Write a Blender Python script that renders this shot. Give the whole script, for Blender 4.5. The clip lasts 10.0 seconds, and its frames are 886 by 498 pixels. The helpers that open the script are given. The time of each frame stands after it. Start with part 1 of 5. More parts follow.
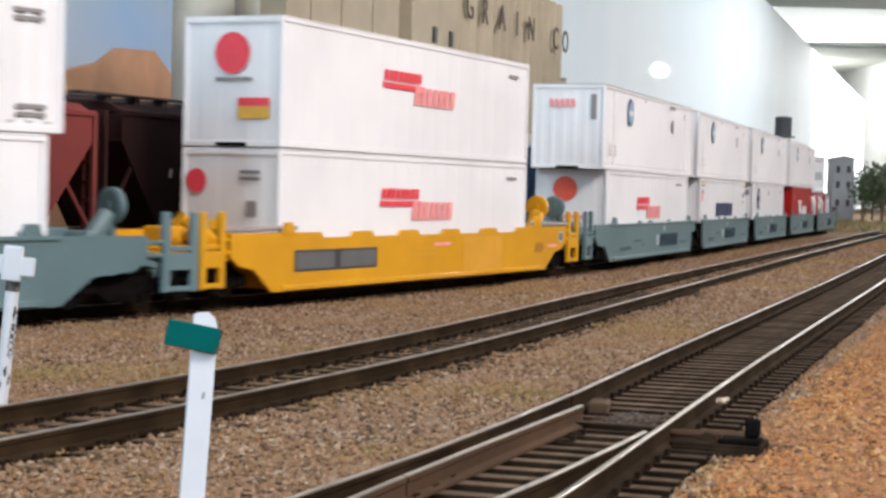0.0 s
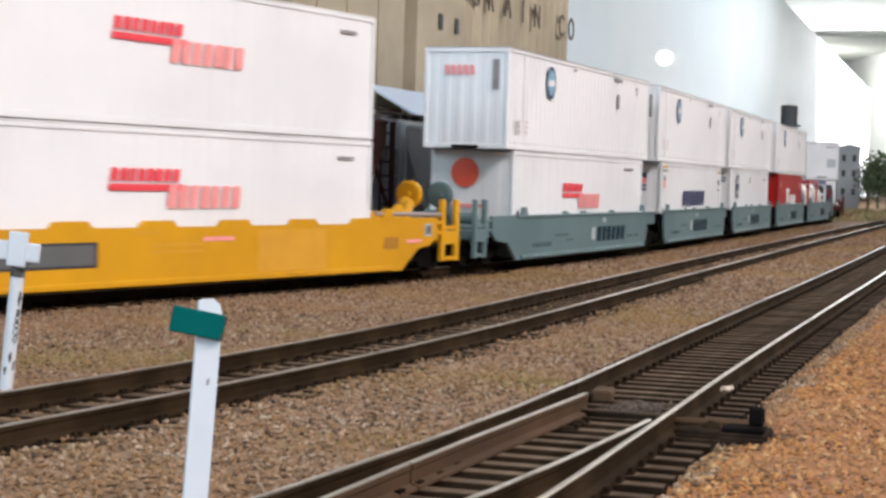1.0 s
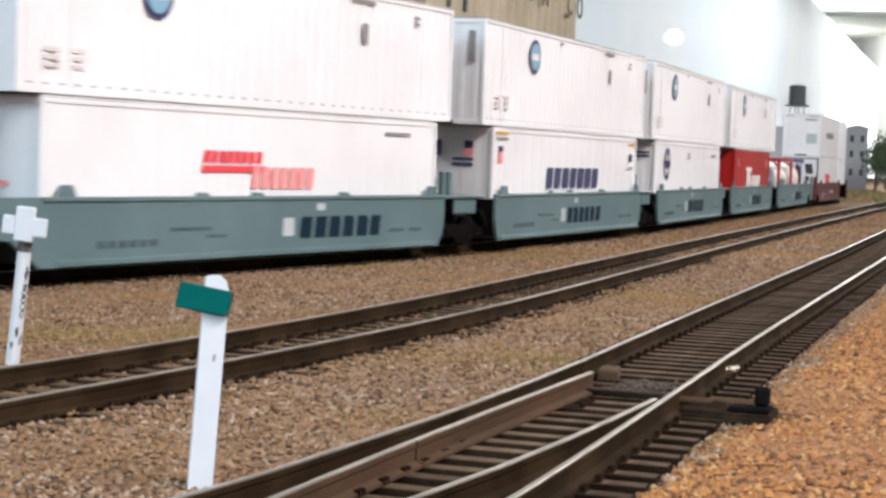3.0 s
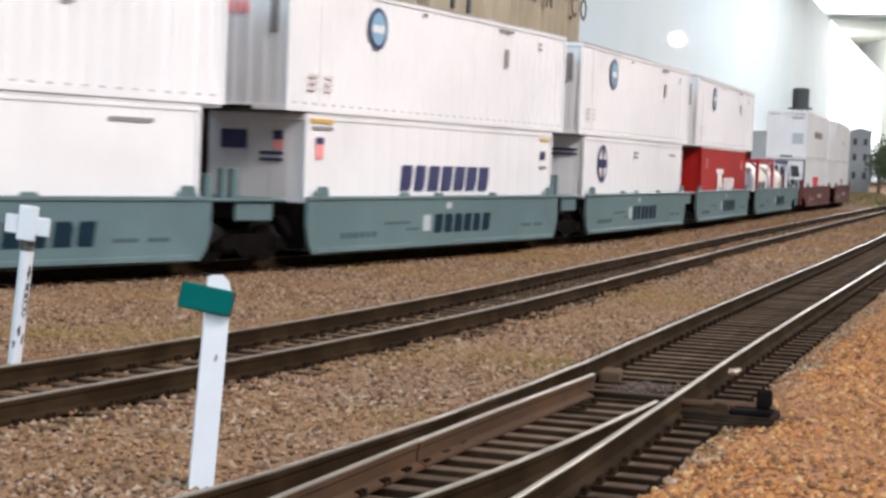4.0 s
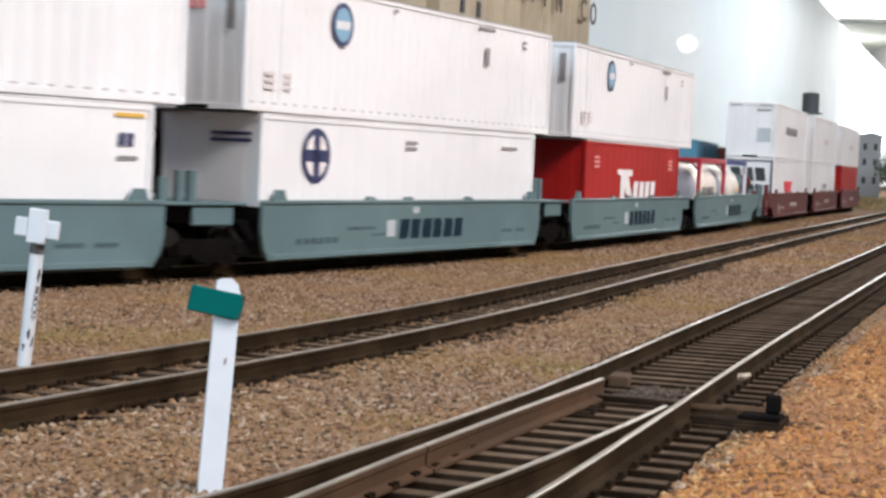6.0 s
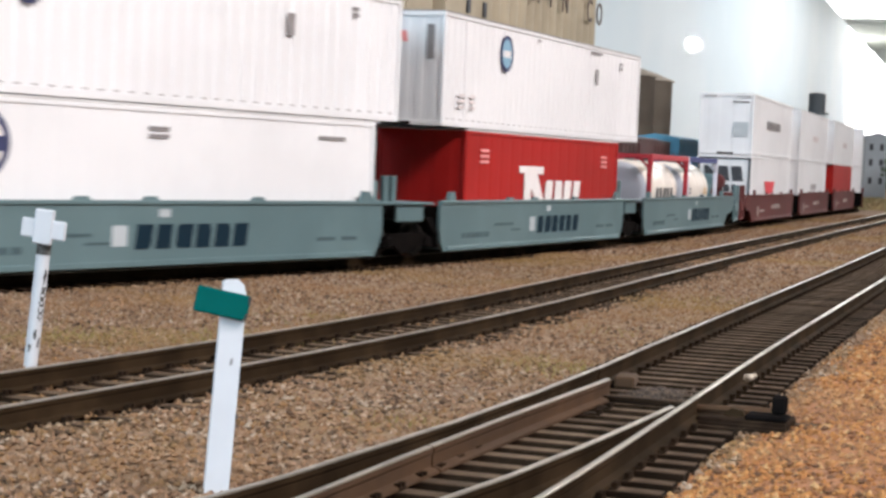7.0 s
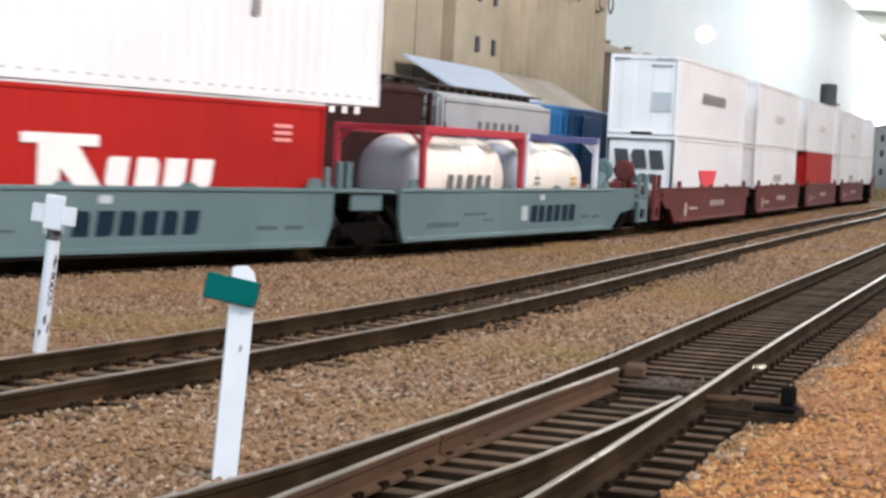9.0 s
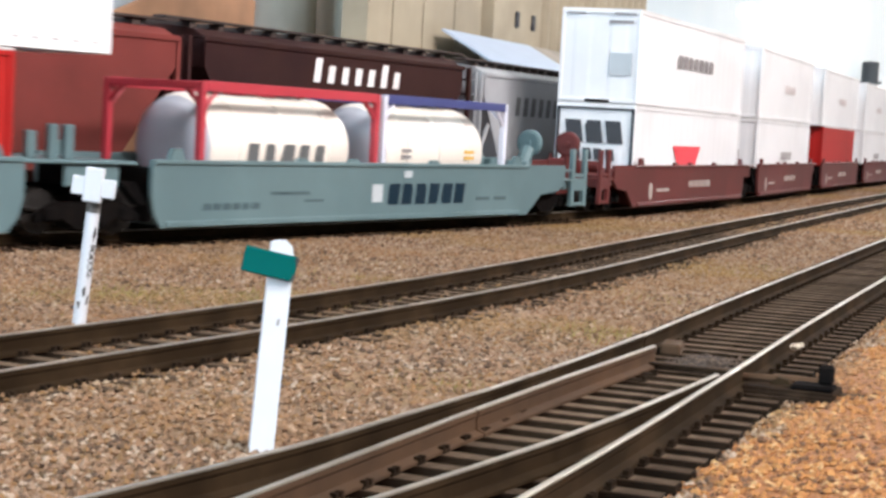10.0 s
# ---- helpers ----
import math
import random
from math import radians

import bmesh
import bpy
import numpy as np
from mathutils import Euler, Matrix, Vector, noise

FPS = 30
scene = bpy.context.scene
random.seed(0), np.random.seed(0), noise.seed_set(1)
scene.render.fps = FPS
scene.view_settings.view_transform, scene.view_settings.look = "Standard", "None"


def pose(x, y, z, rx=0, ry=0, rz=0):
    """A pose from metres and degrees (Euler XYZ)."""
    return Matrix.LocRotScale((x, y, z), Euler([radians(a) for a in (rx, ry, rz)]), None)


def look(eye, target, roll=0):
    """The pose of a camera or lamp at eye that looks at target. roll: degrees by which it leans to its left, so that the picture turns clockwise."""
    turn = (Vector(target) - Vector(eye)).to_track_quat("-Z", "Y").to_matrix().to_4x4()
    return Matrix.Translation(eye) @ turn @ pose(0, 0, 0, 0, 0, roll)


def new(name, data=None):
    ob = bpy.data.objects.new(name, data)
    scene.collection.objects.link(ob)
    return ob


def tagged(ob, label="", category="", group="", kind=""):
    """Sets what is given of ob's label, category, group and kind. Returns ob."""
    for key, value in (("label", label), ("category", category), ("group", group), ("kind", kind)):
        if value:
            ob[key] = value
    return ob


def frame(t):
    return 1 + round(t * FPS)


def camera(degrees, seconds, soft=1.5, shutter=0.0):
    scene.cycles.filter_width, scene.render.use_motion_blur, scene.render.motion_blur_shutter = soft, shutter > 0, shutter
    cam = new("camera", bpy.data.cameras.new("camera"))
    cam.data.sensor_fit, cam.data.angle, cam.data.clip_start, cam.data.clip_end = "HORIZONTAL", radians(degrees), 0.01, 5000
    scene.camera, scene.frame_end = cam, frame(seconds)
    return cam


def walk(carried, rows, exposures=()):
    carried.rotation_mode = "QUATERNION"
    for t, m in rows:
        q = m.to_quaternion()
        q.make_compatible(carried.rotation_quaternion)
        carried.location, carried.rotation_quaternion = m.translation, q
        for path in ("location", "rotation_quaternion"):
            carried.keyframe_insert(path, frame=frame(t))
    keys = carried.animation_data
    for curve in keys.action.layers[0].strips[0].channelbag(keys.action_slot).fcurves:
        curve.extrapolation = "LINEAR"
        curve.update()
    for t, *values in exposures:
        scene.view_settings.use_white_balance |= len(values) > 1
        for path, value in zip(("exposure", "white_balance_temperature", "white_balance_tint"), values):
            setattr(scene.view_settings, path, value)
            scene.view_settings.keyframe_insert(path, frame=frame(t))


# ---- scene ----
cam = camera(28.55, 10.0, soft=3.0, shutter=0.5)
MM = 0.001
CAM_Z = 28.1

# seconds, yaw, pitch, roll of the hand-held camera
TURNS = [
    (0.0, -0.49, -1.94, 1.47), (0.5, -0.41, -2.11, 1.52), (1.0, -0.34, -2.36, 1.67), (1.5, -0.30, -2.65, 1.73),
    (2.0, -0.23, -2.93, 1.83), (2.5, -0.19, -3.10, 1.94), (4.0, -0.06, -3.06, 2.35), (4.5, -0.03, -3.03, 2.47),
    (5.0, 0.05, -2.97, 2.55), (5.5, 0.14, -2.95, 2.52), (7.0, 0.45, -2.93, 2.44), (7.5, 0.52, -2.95, 2.48),
    (8.0, 0.60, -2.99, 2.56), (8.5, 0.67, -3.09, 2.66), (9.0, 0.75, -3.33, 2.84), (9.5, 1.00, -3.71, 3.05),
    (10.0, 1.95, -4.20, 3.25),
]


def turned(yaw, pitch, roll):
    a, b = radians(yaw), radians(pitch)
    eye = Vector((0, 0, CAM_Z * MM))
    return look(eye, eye + Vector((-math.sin(a) * math.cos(b), math.cos(a) * math.cos(b), math.sin(b))), roll)


walk(cam, [(t, turned(a, b, c)) for t, a, b, c in TURNS],
     exposures=[(0.0, 0.5), (1.5, 0.42), (2.0, 0.46), (2.5, 0.66), (4.0, 0.53), (7.5, 0.54), (8.5, 0.62), (9.5, 0.7), (10.0, 0.94)])

# ---- light: a bright club room, tubes on the ceiling and a window at the back, plus two added fills ----
world = bpy.data.worlds.new("room_light")
scene.world = world
world.use_nodes = True
world.node_tree.nodes["Background"].inputs["Color"].default_value = (0.9, 0.95, 1.0, 1)
world.node_tree.nodes["Background"].inputs["Strength"].default_value = 0.3


def area_lamp(name, eye, target, w, h, power, colour):
    data = bpy.data.lights.new(name, "AREA")
    data.shape, data.size, data.size_y, data.energy, data.color = "RECTANGLE", w * MM, h * MM, power, colour
    ob = new(name, data)
    ob.matrix_world = look(Vector(eye) * MM, Vector(target) * MM)
    return ob


LAMPS = [
    area_lamp("ceiling_tube_light", (1000, -300, 1100), (0, 500, 0), 1300, 500, 36, (1.0, 0.95, 0.96)),
    area_lamp("window_light", (-1500, -1500, 900), (-100, 500, 0), 1500, 1000, 66, (0.62, 0.84, 1.0)),
    area_lamp("far_window_light", (2900, 9900, 520), (900, 3500, 150), 3000, 1100, 105, (0.93, 0.97, 1.0)),
    # the last one is an added fill that brightens the backdrop and far ground
    area_lamp("far_fill_light", (1500, 3400, 1150), (300, 2500, 100), 1800, 250, 34, (0.95, 0.98, 1.0)),
]
bulb = bpy.data.lights.new("pendant_bulb_light", "POINT")
bulb.energy, bulb.shadow_soft_size, bulb.color = 7, 0.026, (1.0, 0.98, 0.95)
LAMPS.append(new("pendant_bulb_light", bulb))
LAMPS[-1].location = (2.392, 6.812, 0.55)
# added fill, out of sight behind the backdrop, to brighten the far ceiling
far_ceiling_fill = bpy.data.lights.new("far_ceiling_fill_light", "POINT")
far_ceiling_fill.energy, far_ceiling_fill.shadow_soft_size, far_ceiling_fill.color = 16, 0.06, (0.98, 1.0, 0.95)
LAMPS.append(new("far_ceiling_fill_light", far_ceiling_fill))
LAMPS[-1].location = (2.4, 11.5, 0.65)
for lamp in LAMPS:
    tagged(lamp, kind="structure")


# ---- materials ----
def node_mat(name, colour, rough=0.6, metal=0.0, grain=0.0, scale=300.0, bump=0.0, second=None, mix_scale=40.0,
             mix_low=0.45, mix_high=0.6, spec=0.5, random_value=0.0, bump_scale=None):
    m = bpy.data.materials.new(name)
    m.use_nodes = True
    nt = m.node_tree
    b = nt.nodes["Principled BSDF"]
    b.inputs["Roughness"].default_value, b.inputs["Metallic"].default_value = rough, metal
    b.inputs["Specular IOR Level"].default_value = spec
    b.inputs["Base Color"].default_value = (*colour, 1)
    co = nt.nodes.new("ShaderNodeTexCoord")

    def noise_node(s, detail=4):
        n = nt.nodes.new("ShaderNodeTexNoise")
        n.inputs["Scale"].default_value, n.inputs["Detail"].default_value = s, detail
        nt.links.new(co.outputs["Object"], n.inputs["Vector"])
        return n
    out = None
    if second:
        n = noise_node(mix_scale)
        r = nt.nodes.new("ShaderNodeMapRange")
        r.inputs["From Min"].default_value, r.inputs["From Max"].default_value = mix_low, mix_high
        nt.links.new(n.outputs["Fac"], r.inputs["Value"])
        mx = nt.nodes.new("ShaderNodeMix")
        mx.data_type = "RGBA"
        mx.inputs["A"].default_value, mx.inputs["B"].default_value = (*colour, 1), (*second, 1)
        nt.links.new(r.outputs["Result"], mx.inputs["Factor"])
        out = mx.outputs["Result"]
    if grain or random_value:
        h = nt.nodes.new("ShaderNodeHueSaturation")
        if out:
            nt.links.new(out, h.inputs["Color"])
        else:
            h.inputs["Color"].default_value = (*colour, 1)
        n = noise_node(scale, 6)
        r = nt.nodes.new("ShaderNodeMapRange")
        r.inputs["From Min"].default_value, r.inputs["From Max"].default_value = 0.25, 0.75
        r.inputs["To Min"].default_value, r.inputs["To Max"].default_value = 1 - grain, 1 + grain
        nt.links.new(n.outputs["Fac"], r.inputs["Value"])
        value = r.outputs["Result"]
        if random_value:
            inf = nt.nodes.new("ShaderNodeObjectInfo")
            r2 = nt.nodes.new("ShaderNodeMapRange")
            r2.inputs["To Min"].default_value, r2.inputs["To Max"].default_value = 1 - random_value, 1 + random_value
            nt.links.new(inf.outputs["Random"], r2.inputs["Value"])
            mu = nt.nodes.new("ShaderNodeMath")
            mu.operation = "MULTIPLY"
            nt.links.new(value, mu.inputs[0])
            nt.links.new(r2.outputs["Result"], mu.inputs[1])
            value = mu.outputs[0]
        nt.links.new(value, h.inputs["Value"])
        out = h.outputs["Color"]
    if out:
        nt.links.new(out, b.inputs["Base Color"])
    if bump:
        n = noise_node(bump_scale or scale, 5)
        bp = nt.nodes.new("ShaderNodeBump")
        bp.inputs["Strength"].default_value, bp.inputs["Distance"].default_value = bump, 0.0004
        nt.links.new(n.outputs["Fac"], bp.inputs["Height"])
        nt.links.new(bp.outputs["Normal"], b.inputs["Normal"])
    return m


def stone_mat(name, colours, rough=0.9, moss=(0.215, 0.125, 0.026), patchy=0.0, soil=(0.235, 0.118, 0.048), soil_part=0.0):
    """Loose stones: each island takes its own colour, with moss-coloured and soil-coloured patches."""
    m = bpy.data.materials.new(name)
    m.use_nodes = True
    nt = m.node_tree
    b = nt.nodes["Principled BSDF"]
    b.inputs["Roughness"].default_value = rough
    g = nt.nodes.new("ShaderNodeNewGeometry")
    ramp = nt.nodes.new("ShaderNodeValToRGB")
    e = ramp.color_ramp
    e.interpolation = "CONSTANT"
    while len(e.elements) < len(colours):
        e.elements.new(0.5)
    for i, c in enumerate(colours):
        e.elements[i].position, e.elements[i].color = i / len(colours), (*c, 1)
    nt.links.new(g.outputs["Random Per Island"], ramp.inputs["Fac"])
    co = nt.nodes.new("ShaderNodeTexCoord")
    n = nt.nodes.new("ShaderNodeTexNoise")
    n.inputs["Scale"].default_value, n.inputs["Detail"].default_value = 14, 3
    nt.links.new(co.outputs["Object"], n.inputs["Vector"])
    r = nt.nodes.new("ShaderNodeMapRange")
    r.inputs["From Min"].default_value, r.inputs["From Max"].default_value, r.inputs["To Max"].default_value = 0.5, 0.68, patchy
    nt.links.new(n.outputs["Fac"], r.inputs["Value"])
    mx = nt.nodes.new("ShaderNodeMix")
    mx.data_type = "RGBA"
    mx.inputs["B"].default_value = (*moss, 1)
    nt.links.new(r.outputs["Result"], mx.inputs["Factor"])
    n2 = nt.nodes.new("ShaderNodeTexNoise")
    n2.inputs["Scale"].default_value, n2.inputs["Detail"].default_value = 23, 4
    nt.links.new(co.outputs["Object"], n2.inputs["Vector"])
    r2 = nt.nodes.new("ShaderNodeMapRange")
    r2.inputs["From Min"].default_value, r2.inputs["From Max"].default_value, r2.inputs["To Max"].default_value = 0.46, 0.62, soil_part
    nt.links.new(n2.outputs["Fac"], r2.inputs["Value"])
    mx2 = nt.nodes.new("ShaderNodeMix")
    mx2.data_type = "RGBA"
    mx2.inputs["B"].default_value = (*soil, 1)
    nt.links.new(r2.outputs["Result"], mx2.inputs["Factor"])
    nt.links.new(ramp.outputs["Color"], mx2.inputs["A"])
    nt.links.new(mx2.outputs["Result"], mx.inputs["A"])
    nt.links.new(mx.outputs["Result"], b.inputs["Base Color"])
    return m


WHITE = node_mat("white_container_paint", (0.75, 0.738, 0.745), 0.45, grain=0.03, scale=60, second=(0.70, 0.688, 0.695), mix_scale=25)
YELLOW = node_mat("yellow_car_paint", (0.58, 0.28, 0.006), 0.45, spec=0.35, grain=0.07, scale=80, second=(0.54, 0.255, 0.006), mix_scale=30)
TEAL = node_mat("grey_green_car_paint", (0.105, 0.162, 0.171), 0.5, grain=0.08, scale=70, second=(0.088, 0.14, 0.149), mix_scale=30)
BROWNRED = node_mat("red_brown_car_paint", (0.105, 0.02, 0.018), 0.55, spec=0.25, grain=0.1, scale=70, second=(0.085, 0.017, 0.015), mix_scale=30)
RED = node_mat("red_container_paint", (0.37, 0.011, 0.009), 0.5, spec=0.25, grain=0.06, scale=60, second=(0.32, 0.010, 0.008), mix_scale=25)
INK_RED = node_mat("red_marking", (0.72, 0.05, 0.07), 0.5, grain=0.1, scale=200)
INK_ORANGE = node_mat("orange_marking", (0.75, 0.09, 0.04), 0.5, grain=0.05, scale=200)
INK_NAVY = node_mat("navy_marking", (0.03, 0.036, 0.1), 0.5, grain=0.1, scale=200)
INK_BLUE = node_mat("blue_marking", (0.05, 0.13, 0.26), 0.5, grain=0.1, scale=200)
INK_BLACK = node_mat("black_marking", (0.03, 0.03, 0.035), 0.55, grain=0.1, scale=200)
INK_GREY = node_mat("grey_marking", (0.22, 0.2, 0.2), 0.6, grain=0.1, scale=200)
INK_DARKTEAL = node_mat("dark_blue_green_marking", (0.006, 0.018, 0.03), 0.7, spec=0.1, grain=0.1, scale=200)
INK_WHITE = node_mat("white_marking", (0.78, 0.72, 0.70), 0.55, grain=0.06, scale=200)
INK_CREAM = node_mat("dull_cream_marking", (0.36, 0.31, 0.28), 0.6, grain=0.1, scale=200)
INK_GOLD = node_mat("gold_marking", (0.62, 0.36, 0.05), 0.55, grain=0.1, scale=200)
BLACK = node_mat("black_running_gear", (0.004, 0.0035, 0.0035), 0.9, grain=0.3, scale=300, spec=0.02, second=(0.007, 0.0055, 0.005), mix_scale=120)
STEEL = node_mat("wheel_steel", (0.022, 0.018, 0.016), 0.55, metal=0.6, grain=0.1)
RAIL_SIDE = node_mat("rail_brown_paint", (0.019, 0.0115, 0.006), 0.9, spec=0.03, grain=0.25, scale=160, second=(0.031, 0.019, 0.01), mix_scale=70)
TIE_TOP = node_mat("paler_brown_tie_top", (0.062, 0.040, 0.026), 0.95, spec=0.04, grain=0.4, scale=400, bump=0.4, second=(0.10, 0.068, 0.045), mix_scale=150, random_value=0.3)
RAIL_RUST = node_mat("rusty_point_rail", (0.062, 0.033, 0.017), 0.8, spec=0.15, grain=0.25, scale=160, second=(0.055, 0.03, 0.016), mix_scale=50)
RAIL_TOP = node_mat("worn_nickel_rail_head", (0.43, 0.37, 0.30), 0.36, metal=0.85, grain=0.2, scale=120)
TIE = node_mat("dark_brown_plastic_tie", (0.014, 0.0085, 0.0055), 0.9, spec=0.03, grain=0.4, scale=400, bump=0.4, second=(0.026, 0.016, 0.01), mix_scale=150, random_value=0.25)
GROUND = node_mat("ballast_bed", (0.185, 0.106, 0.058), 0.95, grain=0.55, scale=900, bump=0.8, second=(0.19, 0.108, 0.042), mix_scale=18, mix_low=0.4, mix_high=0.7)
DIRT = node_mat("orange_brown_gravel_bed", (0.30, 0.12, 0.042), 0.95, grain=0.4, scale=1300, bump=0.8, second=(0.25, 0.105, 0.045), mix_scale=25)
BALLAST = stone_mat("ballast_stones", [(0.176, 0.095, 0.050), (0.211, 0.122, 0.071), (0.103, 0.054, 0.027), (0.241, 0.151, 0.097), (0.181, 0.092, 0.035), (0.065, 0.034, 0.018), (0.194, 0.104, 0.055), (0.318, 0.230, 0.164)], patchy=0.6, soil_part=0.45)
GRAVEL = stone_mat("orange_gravel_stones", [(0.333, 0.137, 0.037), (0.291, 0.114, 0.032), (0.374, 0.169, 0.051), (0.177, 0.071, 0.024), (0.416, 0.239, 0.103), (0.312, 0.125, 0.035), (0.114, 0.051, 0.022)], soil=(0.27, 0.14, 0.07), soil_part=0.5)
DARK_STONES = stone_mat("dark_brown_stones", [(0.06, 0.038, 0.026), (0.045, 0.03, 0.02), (0.09, 0.058, 0.04), (0.03, 0.02, 0.014)])
POST_WHITE = node_mat("white_post_paint", (0.53, 0.53, 0.555), 0.5, grain=0.04, scale=300, second=(0.50, 0.48, 0.46), mix_scale=120, mix_low=0.6, mix_high=0.75)
CHIPPED = node_mat("chipped_white_paint", (0.62, 0.62, 0.64), 0.55, second=(0.03, 0.028, 0.025), mix_scale=620, mix_low=0.565, mix_high=0.58)
stretch = CHIPPED.node_tree.nodes.new("ShaderNodeMapping")
stretch.inputs["Scale"].default_value = (1, 1, 0.3)
tree_of_chips = CHIPPED.node_tree
tree_of_chips.links.new(tree_of_chips.nodes["Texture Coordinate"].outputs["Object"], stretch.inputs["Vector"])
tree_of_chips.links.new(stretch.outputs["Vector"], tree_of_chips.nodes["Noise Texture"].inputs["Vector"])
GREEN = node_mat("green_plate_paint", (0.0, 0.078, 0.07), 0.7, spec=0.05, grain=0.05, scale=200)
CONCRETE = node_mat("grey_concrete", (0.53, 0.51, 0.44), 0.85, grain=0.08, scale=60, second=(0.46, 0.44, 0.38), mix_scale=12)
BEIGE = node_mat("beige_elevator_siding", (0.37, 0.31, 0.22), 0.85, grain=0.1, scale=60, second=(0.315, 0.262, 0.185), mix_scale=12)
SHED = node_mat("pale_blue_metal_roof", (0.36, 0.43, 0.54), 0.5, grain=0.05, scale=60)
SKY = node_mat("painted_sky_backdrop", (0.66, 0.75, 0.81), 0.5, grain=0.02, scale=8, spec=0.1, second=(0.70, 0.76, 0.80), mix_scale=2.0)
SKY.node_tree.nodes["Principled BSDF"].inputs["Coat Weight"].default_value = 0.3
SKY.node_tree.nodes["Principled BSDF"].inputs["Coat Roughness"].default_value = 0.016
SKYBLUE = node_mat("painted_blue_sky", (0.24, 0.38, 0.58), 0.7, grain=0.03, scale=8, spec=0.1, second=(0.42, 0.44, 0.45), mix_scale=3.0)
MESA = node_mat("painted_mesa_rock", (0.46, 0.24, 0.13), 0.8, grain=0.08, scale=60, second=(0.38, 0.2, 0.11), mix_scale=20)
CEIL = node_mat("grey_white_ceiling", (0.55, 0.56, 0.52), 0.8, grain=0.05, scale=5, second=(0.47, 0.48, 0.45), mix_scale=1.2)
HOPPER_RED = node_mat("oxide_red_hopper_paint", (0.15, 0.03, 0.025), 0.6, spec=0.2, grain=0.12, scale=80, second=(0.12, 0.026, 0.021), mix_scale=30)
HOPPER_BROWN = node_mat("dark_brown_hopper_paint", (0.034, 0.013, 0.011), 0.65, spec=0.08, grain=0.12, scale=80, second=(0.027, 0.01, 0.01), mix_scale=30)
BOX_BROWN = node_mat("maroon_boxcar_paint", (0.075, 0.032, 0.03), 0.55, grain=0.12, scale=80, second=(0.06, 0.026, 0.024), mix_scale=30)
HOPPER_GREY = node_mat("light_grey_hopper_paint", (0.36, 0.36, 0.37), 0.55, grain=0.06, scale=80, second=(0.30, 0.30, 0.31), mix_scale=30)
CAR_BLUE = node_mat("blue_boxcar_paint", (0.012, 0.135, 0.36), 0.5, grain=0.08, scale=80)
CAR_SKY = node_mat("pale_blue_boxcar_paint", (0.07, 0.26, 0.40), 0.5, grain=0.08, scale=80)
TANK_CREAM = node_mat("cream_tank_paint", (0.78, 0.70, 0.62), 0.32, grain=0.03, scale=60)
TANK_GREY = node_mat("pale_grey_tank_end", (0.36, 0.38, 0.43), 0.5, grain=0.04, scale=60)
FRAME_RED = node_mat("red_tank_frame", (0.40, 0.03, 0.045), 0.5, grain=0.08, scale=100)
FRAME_BLUE = node_mat("navy_tank_frame", (0.04, 0.05, 0.17), 0.5, grain=0.08, scale=100)
FRAME_WHITE = node_mat("pale_tank_frame", (0.62, 0.62, 0.70), 0.5, grain=0.05, scale=100)
ROOM_WALL = node_mat("room_wall_paint", (0.6, 0.6, 0.6), 0.8, grain=0.04, scale=4)
LEAF = node_mat("dull_green_foliage", (0.07, 0.10, 0.05), 0.9, grain=0.4, scale=90, second=(0.11, 0.13, 0.07), mix_scale=40)
BARK = node_mat("brown_bark", (0.12, 0.08, 0.05), 0.9, grain=0.3, scale=100)


